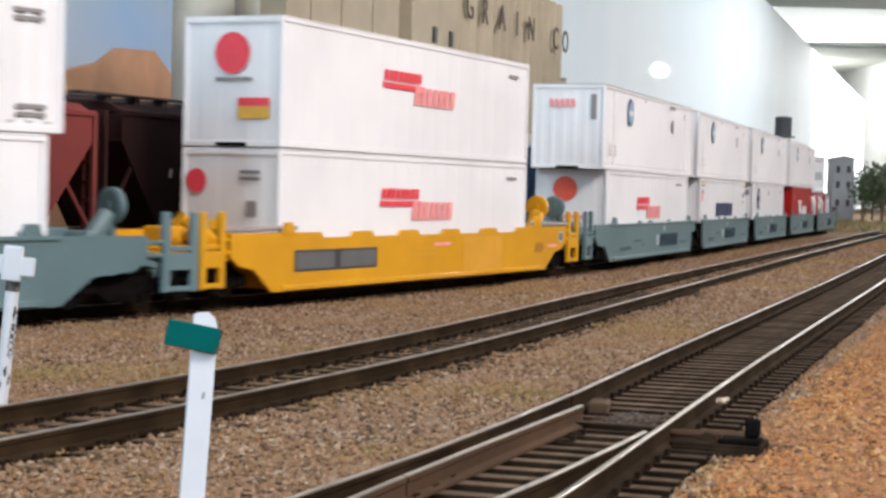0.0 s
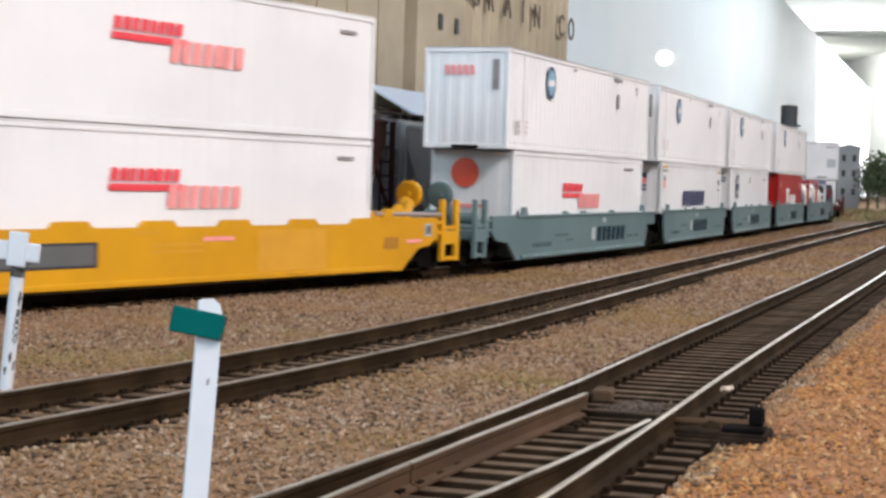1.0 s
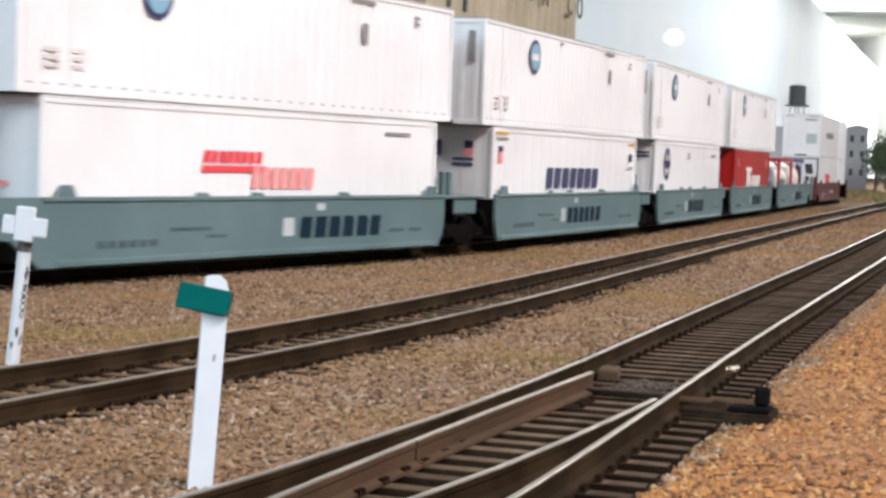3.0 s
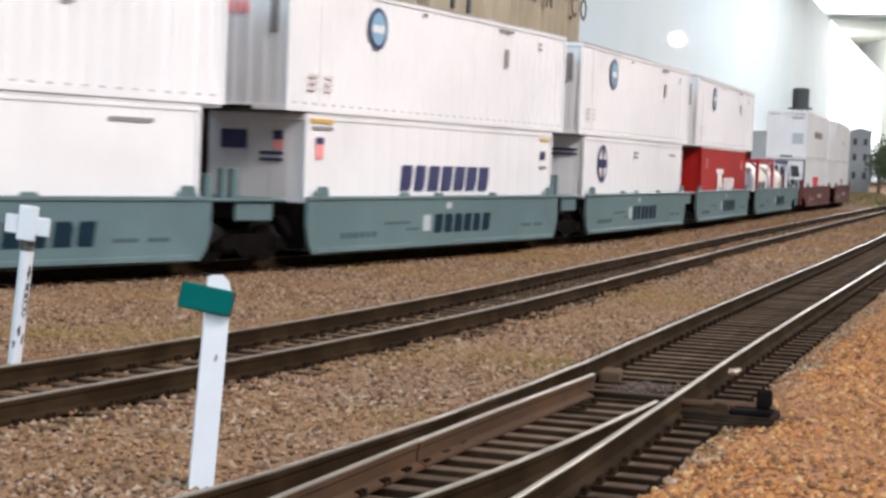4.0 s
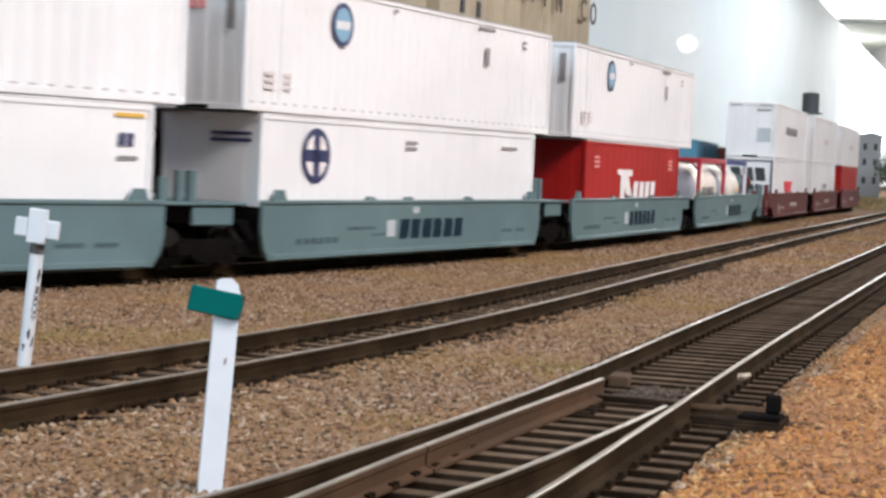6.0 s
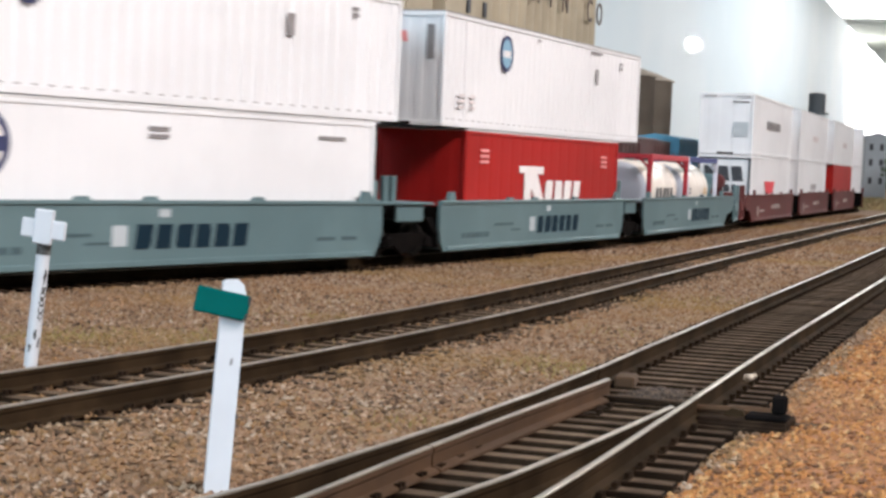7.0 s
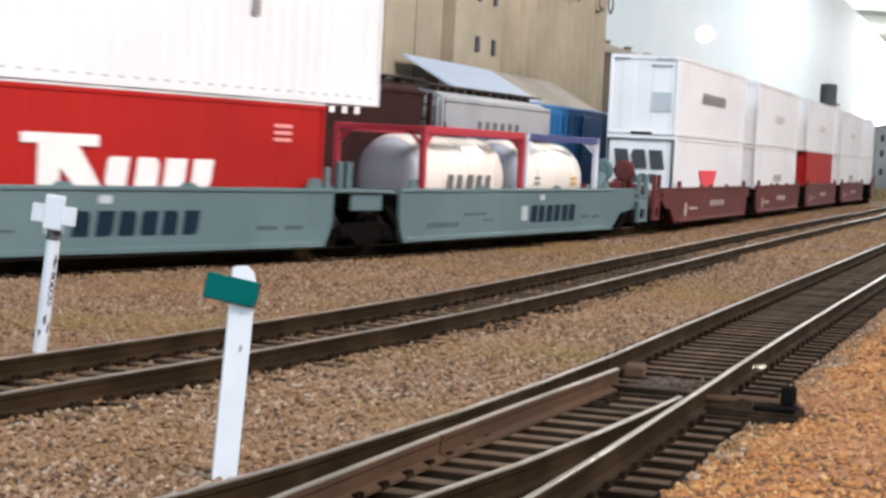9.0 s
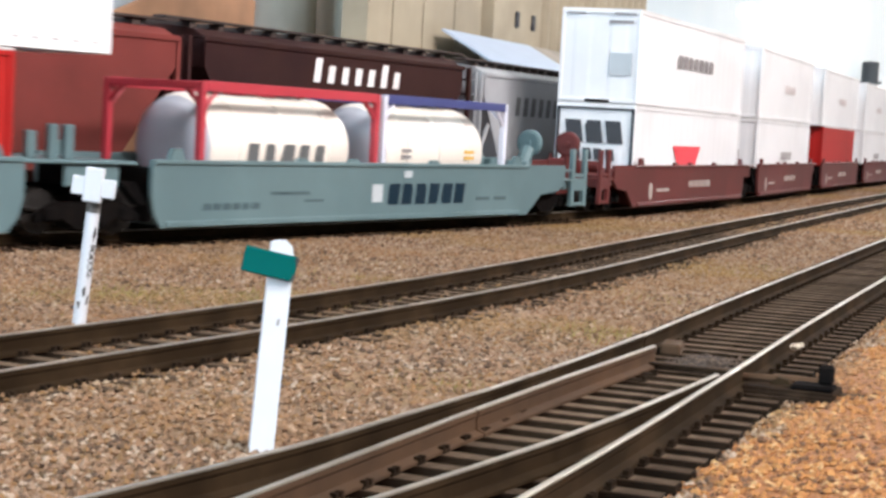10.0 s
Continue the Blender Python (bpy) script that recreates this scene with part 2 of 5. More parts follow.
# ---- mesh helpers, all in millimetres ----
class Geo:
    def __init__(self):
        self.v, self.f, self.smooth = [], [], False

    def add(self, verts, faces):
        k = len(self.v)
        self.v += [tuple(p) for p in verts]
        self.f += [tuple(i + k for i in f) for f in faces]
        return self

    def box(self, x0, x1, y0, y1, z0, z1, c=0.0):
        """A box, its long edges chamfered by c."""
        if c <= 0:
            return self.add([(x, y, z) for x in (x0, x1) for y in (y0, y1) for z in (z0, z1)],
                            [(0, 1, 3, 2), (4, 6, 7, 5), (0, 4, 5, 1), (2, 3, 7, 6), (0, 2, 6, 4), (1, 5, 7, 3)])
        prof = [(y0 + c, z0), (y1 - c, z0), (y1, z0 + c), (y1, z1 - c), (y1 - c, z1), (y0 + c, z1), (y0, z1 - c), (y0, z0 + c)]
        ins = [(min(max(y, y0 + c), y1 - c), min(max(z, z0 + c), z1 - c)) for y, z in prof]
        rings = [[(x0, y, z) for y, z in ins], [(x0 + c, y, z) for y, z in prof], [(x1 - c, y, z) for y, z in prof], [(x1, y, z) for y, z in ins]]
        return self.loft(rings)

    def loft(self, rings, caps=True):
        n = len(rings[0])
        fs = []
        for r in range(len(rings) - 1):
            for i in range(n):
                j = (i + 1) % n
                fs.append((r * n + i, r * n + j, (r + 1) * n + j, (r + 1) * n + i))
        if caps:
            fs.append(tuple(reversed(range(n))))
            fs.append(tuple(range((len(rings) - 1) * n, len(rings) * n)))
        return self.add([p for r in rings for p in r], fs)

    def prism_xz(self, pts, y0, y1):
        """A plate cut to the outline pts (x, z), between y0 and y1."""
        return self.loft([[(x, y0, z) for x, z in pts], [(x, y1, z) for x, z in pts]])

    def prism_yz(self, pts, x0, x1):
        return self.loft([[(x0, y, z) for y, z in pts], [(x1, y, z) for y, z in pts]])

    def rod(self, a, b, r, n=8, r1=None):
        a, b = Vector(a), Vector(b)
        d = (b - a).normalized()
        u = d.orthogonal().normalized()
        w = d.cross(u)
        rings = []
        for p, q in ((a, r), (b, r if r1 is None else r1)):
            rings.append([p + u * q * math.cos(2 * math.pi * i / n) + w * q * math.sin(2 * math.pi * i / n) for i in range(n)])
        return self.loft(rings)

    def turned(self, prof, axis="x", n=20, at=(0, 0, 0)):
        """A turned body: prof is (along, radius)."""
        rings = []
        for l, r in prof:
            ring = []
            for i in range(n):
                a = 2 * math.pi * i / n
                c, s = r * math.cos(a), r * math.sin(a)
                p = {"x": (l, c, s), "y": (c, l, s), "z": (c, s, l)}[axis]
                ring.append((p[0] + at[0], p[1] + at[1], p[2] + at[2]))
            rings.append(ring)
        return self.loft(rings)


def mesh_of(geo, name, material):
    me = bpy.data.meshes.new(name)
    me.from_pydata([(x * MM, y * MM, z * MM) for x, y, z in geo.v], [], geo.f)
    bm = bmesh.new()
    bm.from_mesh(me)
    if len(geo.f) < 6000:
        bmesh.ops.recalc_face_normals(bm, faces=bm.faces)
    if geo.smooth:
        for f in bm.faces:
            f.smooth = len(f.verts) == 4
    bm.to_mesh(me)
    bm.free()
    me.materials.append(material)
    return me


def part(name, geo, material, parent, label=""):
    me = geo if isinstance(geo, bpy.types.Mesh) else mesh_of(geo, name, material)
    ob = new(name, me)
    ob.parent = parent
    if label:
        ob["label"] = label
    return ob


def thing(name, label, category, group="", kind="", at=None):
    ob = new(name)
    ob.empty_display_size = 0.01
    if at is not None:
        ob.matrix_world = at
    return tagged(ob, label, category, group, kind)


def mm_pose(x, y, z, rz=0.0, rx=0.0, ry=0.0):
    return pose(x * MM, y * MM, z * MM, rx, ry, rz)


# ---- the lines on which the tracks run ----
DS = 10.0


def line_by_heading(x0, y0, s0, s1, heading):
    """A curve through (x0, y0) at s = 0, as rows of s, x, y, heading."""
    fwd, back = [], []
    for sign, end, out in ((1, s1, fwd), (-1, -s0, back)):
        x, y, s = x0, y0, 0.0
        while s < end:
            a = heading(sign * (s + DS / 2))
            x, y, s = x + sign * DS * math.cos(a), y + sign * DS * math.sin(a), s + DS
            out.append((sign * s, x, y, heading(sign * s)))
    return back[::-1] + [(0.0, x0, y0, heading(0.0))] + fwd


def train_heading(s):
    def h(q):
        return 1.02579726 + 0.83680756e-3 * q - 1.76876e-6 * q * q / 2 + 1.41840718e-9 * q ** 3 / 6
    if s < -150:
        return h(-150) + (s + 150) * 0.001
    if s < 560:
        return h(s)
    return h(560) + max(0.0, min(s, 1700) - 1250) * 0.0011


MAIN = line_by_heading(-84.13, 400.0, -700, 3000, train_heading)


def on_line(line, s, side=0.0):
    """Place and heading at s; side goes to the left."""
    i = min(max((s - line[0][0]) / DS, 0), len(line) - 1.001)
    k = int(i)
    q = i - k
    a, b = line[k], line[k + 1]
    h = a[3] + (b[3] - a[3]) * q
    return a[1] + (b[1] - a[1]) * q - side * math.sin(h), a[2] + (b[2] - a[2]) * q + side * math.cos(h), h


def smooth_line(points):
    """An even polyline through a few (along, across) points beside the camera; 71 degrees is straight along."""
    c, s = math.cos(radians(71)), math.sin(radians(71))
    ls, ns = [p[0] for p in points], [p[1] for p in points]
    out, l = [], ls[0]
    rows = []
    while l <= ls[-1]:
        k = max(i for i in range(len(ls) - 1) if ls[i] <= l)
        h = ls[k + 1] - ls[k]
        q = (l - ls[k]) / h
        m0 = (ns[k + 1] - ns[max(k - 1, 0)]) / (ls[k + 1] - ls[max(k - 1, 0)]) * h
        k2 = min(k + 2, len(ls) - 1)
        m1 = (ns[k2] - ns[k]) / (ls[k2] - ls[k]) * h
        n = (2 * q ** 3 - 3 * q * q + 1) * ns[k] + (q ** 3 - 2 * q * q + q) * m0 + (3 * q * q - 2 * q ** 3) * ns[k + 1] + (q ** 3 - q * q) * m1
        rows.append((l * c - n * s, l * s + n * c))
        l += DS
    for i, (x, y) in enumerate(rows):
        a, b = rows[max(i - 1, 0)], rows[min(i + 1, len(rows) - 1)]
        out.append((i * DS, x, y, math.atan2(b[1] - a[1], b[0] - a[0])))
    return out


SECOND_POINTS = [(0, 122), (120, 116), (167, 112.8), (208, 109.4), (260, 106.6), (310, 105.6), (363, 106), (439, 107.8), (549, 110.2), (728, 113.5), (1060, 118.5), (1500, 124), (2600, 138)]
SECOND = smooth_line(SECOND_POINTS)
THIRD = smooth_line([(0, 49.5), (140, 49), (195, 49.9), (260, 51.4), (330, 52.5), (440, 53.8), (620, 56), (900, 61), (1500, 75), (2600, 100)])
GROUND_Z = -3.3
ALONG = (math.cos(radians(71)), math.sin(radians(71)))


def beside(l, n):
    """From along and across to x, y."""
    return l * ALONG[0] - n * ALONG[1], l * ALONG[1] + n * ALONG[0]


def third_n(l):
    return float(np.interp(l, [0, 140, 195, 260, 330, 440, 620, 900, 2600], [49.5, 49, 49.9, 51.4, 52.5, 53.8, 56, 61, 100]))


def second_n(l):
    return float(np.interp(l, [p[0] for p in SECOND_POINTS], [p[1] for p in SECOND_POINTS]))


def bed_height(l, n):
    """The ballast lies lower between the ties of the third track and is heaped along the second."""
    d = abs(n - third_n(l))
    dip = 1.9 * max(0.0, min(1.0, (15.5 - d) / 3.0))
    e = abs(n - second_n(l))
    rise = 0.1 if e < 10 else 0.42 * max(0.0, min(1.0, (21.0 - e) / 5.0))
    return GROUND_Z - dip + rise


def bearing(deg, dist):
    return dist * math.sin(radians(deg)), dist * math.cos(radians(deg))



# ---- large structure ----
def ground_sheet():
    ls = list(np.arange(-700, 80, 60)) + list(np.arange(80, 420, 3.0)) + list(np.arange(420, 900, 8.0)) + list(np.arange(900, 8700, 130.0))
    ns = list(np.arange(-650, -30, 124)) + list(np.arange(-30, 190, 2.6)) + list(np.arange(190, 620, 12)) + [640]
    vs, fs = [], []
    for l in ls:
        for n in ns:
            x, y = beside(l, n)
            h = noise.noise((x / 14, y / 14, 3)) * 0.35 + noise.noise((x / 4, y / 4, 7)) * 0.3
            vs.append((x, y, bed_height(l, n) + h))
    w = len(ns)
    for j in range(len(ls) - 1):
        for i in range(w - 1):
            fs.append((j * w + i, (j + 1) * w + i, (j + 1) * w + i + 1, j * w + i + 1))
    me = mesh_of(Geo().add(vs, [f[::-1] for f in fs]), "ground", GROUND)
    for p in me.polygons:
        p.use_smooth = True
    return tagged(new("ground", me), "brown ballast and scenery bed of the model railway", "ground", kind="structure")


ground_sheet()
corners = [beside(l, n) for l, n in ((-705, -655), (8640, -655), (8640, 645), (-705, 645))]
tagged(new("layout_table", mesh_of(Geo().loft([[(x, y, z) for x, y in corners] for z in (-60, -9)]), "layout_table", BARK)), "wooden table top that carries the layout", "table", kind="structure")


def gravel_edge(l):
    return 36.2 + 1.8 * noise.noise((l / 18, 0.3, 0)) + 1.2 * noise.noise((l / 5, 4.3, 0)) - 3.5 * math.exp(-((l - 214) / 11) ** 2)


def gravel_height(l, n):
    d = gravel_edge(l) - n
    x, y = beside(l, n)
    return GROUND_Z - 0.9 + 2.2 * (1 - math.exp(-max(d, 0) / 7)) + 0.03 * min(max(d, 0), 60) + 0.6 * noise.noise((x / 16, y / 16, 9)) + 0.35 * noise.noise((x / 3.5, y / 3.5, 2))


def gravel_bank():
    ls = list(np.arange(60, 420, 3.0)) + list(np.arange(420, 1500, 14.0))
    ds = [-1.5, 0, 1, 2, 3.5, 5, 7, 9, 11, 13, 15, 18, 21, 24, 28, 32, 37, 43, 50, 60, 75, 100, 140, 200, 300]
    vs, fs = [], []
    for l in ls:
        for d in ds:
            n = gravel_edge(l) - d
            x, y = beside(l, n)
            vs.append((x, y, gravel_height(l, n) - (1.2 if d < 0 else 0)))
    w = len(ds)
    for j in range(len(ls) - 1):
        for i in range(w - 1):
            fs.append((j * w + i, j * w + i + 1, (j + 1) * w + i + 1, (j + 1) * w + i))
    me = mesh_of(Geo().add(vs, [f[::-1] for f in fs]), "gravel_bank", DIRT)
    for p in me.polygons:
        p.use_smooth = True
    return tagged(new("gravel_bank", me), "orange-brown gravel bank beside the turnout", "ground", kind="structure")


gravel_bank()


def slab(name, x0, x1, y0, y1, z0, z1, material, label, category):
    return tagged(new(name, mesh_of(Geo().box(x0, x1, y0, y1, z0, z1), name, material)), label, category, kind="structure")


slab("ceiling", -3000, 3000, -2500, 14000, 1200, 1260, CEIL, "grey-white ceiling of the club room", "ceiling")
slab("wall_south", -3000, 3000, -2560, -2500, -900, 1200, ROOM_WALL, "plain pale room wall", "wall")
slab("wall_east", 2950, 3010, -2500, 14000, -900, 1200, ROOM_WALL, "plain pale room wall", "wall")
slab("wall_west", -3010, -2950, -2500, 14000, -900, 1200, ROOM_WALL, "plain pale room wall", "wall")
slab("wall_north", -3000, 3000, 14000, 14060, -900, 1200, ROOM_WALL, "plain pale room wall at the far end", "wall")
slab("floor", -3000, 3000, -2500, 14000, -960, -900, ROOM_WALL, "plain room floor under the layout", "floor")

slab("soffit", 300, 2950, 8300, 14000, 940, 1199, CEIL, "grey-white boxed soffit over the far end of the room", "ceiling")
slab("trim", 300, 2950, 10300, 10420, 926, 939, CEIL, "plain batten under the soffit", "trim")
slab("trim", 300, 2950, 12600, 12720, 926, 939, CEIL, "plain batten under the soffit", "trim")


def board(name, pts, z0, z1, thick, material, label):
    """An upright board along pts, with its thickness to the left."""
    n = len(pts)
    back = []
    for i, (x, y) in enumerate(pts):
        a, b = pts[max(i - 1, 0)], pts[min(i + 1, n - 1)]
        h = math.atan2(b[1] - a[1], b[0] - a[0])
        back.append((x - thick * math.sin(h), y + thick * math.cos(h)))
    vs = [(a, b, z) for row in (pts, back) for z in (z0, z1) for a, b in row]
    fs = []
    for i in range(n - 1):
        fs += [(i, i + 1, n + i + 1, n + i), (2 * n + i + 1, 2 * n + i, 3 * n + i, 3 * n + i + 1), (n + i, n + i + 1, 3 * n + i + 1, 3 * n + i), (i + 1, i, 2 * n + i, 2 * n + i + 1)]
    fs += [(0, n, 3 * n, 2 * n), (n - 1, 3 * n - 1, 4 * n - 1, 2 * n - 1)]
    return tagged(new(name, mesh_of(Geo().add(vs, fs), name, material)), label, "backdrop", kind="structure")


WALL_DIR = (math.cos(radians(72.9)), math.sin(radians(72.9)))


def wall_point(l, d=475):
    return l * WALL_DIR[0] - d * WALL_DIR[1], l * WALL_DIR[1] + d * WALL_DIR[0]


board("backdrop", [wall_point(l) for l in (1250, 2000, 4000, 6000, 8631)], -20, 505, 12, SKY, "long pale sky-blue painted backdrop board")
left_pts = [wall_point(1242 - 60 * i, 475) for i in range(30)]
board("backdrop_left", left_pts[::-1], -20, 505, 12, SKYBLUE, "backdrop board painted with a blue sky")


def mesa():
    """Rock outline painted on board, standing before the blue backdrop."""
    m = thing("mesa", "brown mesa cut-out before the blue backdrop", "backdrop", kind="structure")
    pts = [(-260, 60), (-170, 66), (-110, 80), (-70, 92), (-42, 97), (-20, 107), (24, 109), (30, 106), (56, 92), (80, 78), (130, 70), (170, 60), (170, 0), (-260, 0)]
    part("board", Geo().prism_xz(pts, -2, 2), MESA, m)
    x, y = wall_point(905, 458)
    m.matrix_world = mm_pose(x, y, -4, 72.9)
    return m


# ---- track ----
def rail_mesh(points, z=0.0):
    """Foot, web and head along points; returns side and head geometry."""
    side, head = Geo(), Geo()
    prof = [(-1.25, -2.6), (1.25, -2.6), (1.25, -2.3), (0.35, -2.0), (0.35, -0.85), (0.5, -0.6), (0.5, -0.16), (-0.5, -0.16), (-0.5, -0.6), (-0.35, -0.85), (-0.35, -2.0), (-1.25, -2.3)]
    cap = [(-0.34, -0.165), (0.34, -0.165), (0.32, -0.04), (0.24, 0), (-0.24, 0), (-0.32, -0.04)]
    for p, g in ((prof, side), (cap, head)):
        rings = []
        for i, (x, y) in enumerate(points):
            a, b = points[max(i - 1, 0)], points[min(i + 1, len(points) - 1)]
            h = math.atan2(b[1] - a[1], b[0] - a[0])
            rings.append([(x - n * math.sin(h), y + n * math.cos(h), z + w) for n, w in p])
        g.loft(rings)
    return side, head


def rail(points, parent, z=0.0, side_mat=None):
    side, head = rail_mesh(points, z)
    ob = part("rail", side, side_mat or RAIL_SIDE, parent)
    part("rail_head", head, RAIL_TOP, ob, "worn shiny rail head")
    return ob


def tie_mesh(length=30.5):
    g = Geo()
    h = length / 2
    g.box(-h, h, -1.3, 1.3, -5.2, -2.65, 0.12)
    for r in (-8.85, 8.85):
        g.box(r - 2.0, r + 2.0, -1.0, 1.0, -2.75, -2.45)
        for q in (-1.7, 1.7):
            g.box(r + q - 0.3, r + q + 0.3, -0.75, -0.25, -2.5, -1.95)
            g.box(r + q - 0.3, r + q + 0.3, 0.25, 0.75, -2.5, -1.95)
    me = mesh_of(g, "tie", TIE)
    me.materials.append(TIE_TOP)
    # upward faces of the tie take the paler brown, the rest stay dark
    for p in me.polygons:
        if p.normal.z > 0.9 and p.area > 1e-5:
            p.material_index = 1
    return me


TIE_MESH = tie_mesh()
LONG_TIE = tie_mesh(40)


def track(name, line, s0, s1, label, ties_to, gauge=16.5, left=True, right=True, spacing=6.0, long_at=()):
    ob = thing(name, label, "railway track", kind="structure")
    st = np.arange(s0, s1, DS)
    for sgn, wanted in ((1, left), (-1, right)):
        if wanted:
            rail([on_line(line, s, sgn * (gauge / 2 + 0.6))[:2] for s in st], ob)
    s, n = s0, 0
    rest = Geo()
    while s < s1:
        x, y, h = on_line(line, s)
        jig = random.uniform(-1.2, 1.2)
        if s < ties_to and n < 295:
            longer = any(abs(s - q) < spacing / 2 for q in long_at)
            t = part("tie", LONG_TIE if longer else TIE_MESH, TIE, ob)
            if longer:
                x, y = x + 4.8 * math.sin(h), y - 4.8 * math.cos(h)
            t.matrix_world = mm_pose(x, y, random.uniform(-0.06, 0.06), math.degrees(h) - 90 + jig)
            n += 1
        else:
            c, d = math.cos(h), math.sin(h)
            rest.add([(x + a * d + b * c, y - a * c + b * d, z) for a in (-15, 15) for b in (-1.3, 1.3) for z in (-5.2, -2.65)],
                     [(0, 1, 3, 2), (4, 6, 7, 5), (0, 4, 5, 1), (2, 3, 7, 6), (0, 2, 6, 4), (1, 5, 7, 3)])
        s += spacing
    if rest.v:
        tagged(part("far_ties", rest, TIE, ob), kind="stuff")
    return ob


track("track_main", MAIN, -400, 2400, "dark brown model railway track carrying the train", 1350)
track("track_second", SECOND, 60, 2500, "dark brown model railway track with worn rails", 1500)


def turnout():
    ob = track("track_third", THIRD, 60, 2500, "dark brown model railway track with a turnout", 1500, left=False, long_at=(211, 217))
    ls = np.arange(236, 2500, DS)
    rail([on_line(THIRD, l, 8.85)[:2] for l in ls], ob)
    # stock rail of the diverging route, then its closure rail and the two points
    def along(ls, ns, l0, l1, step=6.0):
        q = np.linspace(l0, l1, int((l1 - l0) / step) + 1)
        return [beside(l, float(np.interp(l, ls, ns))) for l in q]
    rail(along([60, 90, 123, 137, 176, 205, 236], [76, 69, 64.2, 62.6, 60.4, 59.8, 59.85], 60, 236.1), ob)
    rail(along([60, 156, 185, 224], [57.9, 57.2, 56.6, 55.4], 60, 160), ob, side_mat=RAIL_RUST)
    rail(along([60, 156, 185, 224], [57.9, 57.2, 56.6, 55.4], 160.4, 225, 5.0), ob, side_mat=RAIL_RUST)
    rail(along([60, 90, 110, 133, 150, 170, 190, 204], [59.5, 53.0, 50.4, 47.4, 45.4, 43.9, 42.9, 42.3], 60, 204), ob)
    # throw bar across the points, and guard timber
    x, y = beside(222, 44)
    bar = part("throw_bar", Geo().box(-13, 9, -0.7, 0.7, -2.6, -1.9, 0.1), TIE, ob, "dark throw bar across the points")
    bar.matrix_world = mm_pose(x, y, 0, 71 - 90)
    x, y = beside(239, 56.2)
    block = part("heel_block", Geo().box(-1.4, 1.4, -3.2, 3.2, -2.6, -1.0, 0.25), RAIL_RUST, ob, "worn brown heel block beside the rail")
    block.matrix_world = mm_pose(x, y, 0, 71 - 90 + 8)
    return ob


turnout()
SIDING = [(s, *on_line(MAIN, s, 50)) for s in np.arange(-400, 1800, DS)]
track("track_siding", SIDING, 20, 2000, "model railway siding under the hopper cars", 900)


def switch_machine():
    m = thing("switch_stand", "dark switch stand on long ties beside the turnout", "switch stand")
    for y in (-3.4, 2.6):
        part("head_tie", Geo().box(-8.5, 4.6, y - 1.25, y + 1.25, -4.6, -2.2, 0.2), TIE, m)
    part("base_plate", Geo().box(-6.4, 4.6, -4.4, 3.4, -2.9, -1.75, 0.2), TIE, m)
    part("foot_block", Geo().box(-0.6, 4.5, -4.2, -0.1, -1.75, -1.1, 0.2), BLACK, m, "black foot block")
    part("motor_box", Geo().box(2.3, 4.1, -2.0, -0.2, -1.1, 1.2, 0.3), BLACK, m, "upright black box")
    part("lever", Geo().rod((-8.6, -0.2, -1.4), (-2.6, 0.6, -1.3), 0.5, 8).rod((-2.6, 0.6, -1.3), (2.4, 3.0, -1.5), 0.55, 8), RAIL_RUST, m, "worn brown lever arm")
    part("crank", Geo().prism_xz([(-3.6, -1.75), (-1.0, -1.75), (-1.3, -1.0), (-2.6, -0.8)], -1.6, -0.2), RAIL_SIDE, m)
    part("rod_end", Geo().turned([(-1.75, 0.9), (-1.1, 0.9), (-0.9, 0.4)], "z", 10, (2.3, 3.0, 0)), RAIL_RUST, m)
    x, y = beside(214, 34.0)
    m.matrix_world = mm_pose(x, y, 0, 71 - 90)
    lock = thing("rail_clamp", "bright metal clamp beside the rail", "clamp")
    part("clamp", Geo().turned([(-3.2, 0.6), (-1.9, 0.85), (-1.5, 0.5)], "z", 10).rod((-1.6, 0, -2), (1.6, 0.3, -1.8), 0.4, 8), RAIL_TOP, lock)
    x, y = beside(254, 41.6)
    lock.matrix_world = mm_pose(x, y, 0.2, 30)


switch_machine()

# ---- the train ----
TRAIN = []
MARKS = random.Random(5)


def mark_shape(a, b, z0, z1):
    """A plain slanted block about the size of a letter."""
    k = (z1 - z0) * 0.16
    return [(a, z0), (b, z0), (b + k, z1), (a + k, z1)]


BLOCKS = (
    [(0, 0), (1, 0), (1, 1), (0, 1)],
    [(0, 0), (1, 0), (1, 0.75), (0.82, 1), (0, 1)],
    [(0, 0), (0.85, 0), (1, 0.22), (1, 1), (0, 1)],
    [(0, 0.16), (0.14, 0), (1, 0), (1, 1), (0.12, 1), (0, 0.86)],
)


def wordmark(parent, name, x0, x1, z0, z1, at, count, material, label="", face="side", gap=0.22):
    """A row of letter-sized plain blocks, some with a cut corner; on a side in x-z, on an end in y-z."""
    w = (x1 - x0) / count
    lean = (z1 - z0) * 0.16
    for i in range(count):
        wide = w * (1 - gap * MARKS.uniform(0.8, 1.3))
        pts = [(x0 + i * w + u * wide + lean * v, z0 + v * (z1 - z0)) for u, v in MARKS.choice(BLOCKS)]
        if face == "side":
            g = Geo().prism_xz(pts, at - 0.05, at + 0.05)
        else:
            g = Geo().prism_yz(pts, at - 0.05, at + 0.05)
        part("mark", g, material, parent, label)


def patch(parent, name, x0, x1, z0, z1, at, material, label="", face="side", d=0.05):
    g = Geo().box(x0, x1, at - d, at + d, z0, z1) if face == "side" else Geo().box(at - d, at + d, x0, x1, z0, z1)
    return part(name, g, material, parent, label)


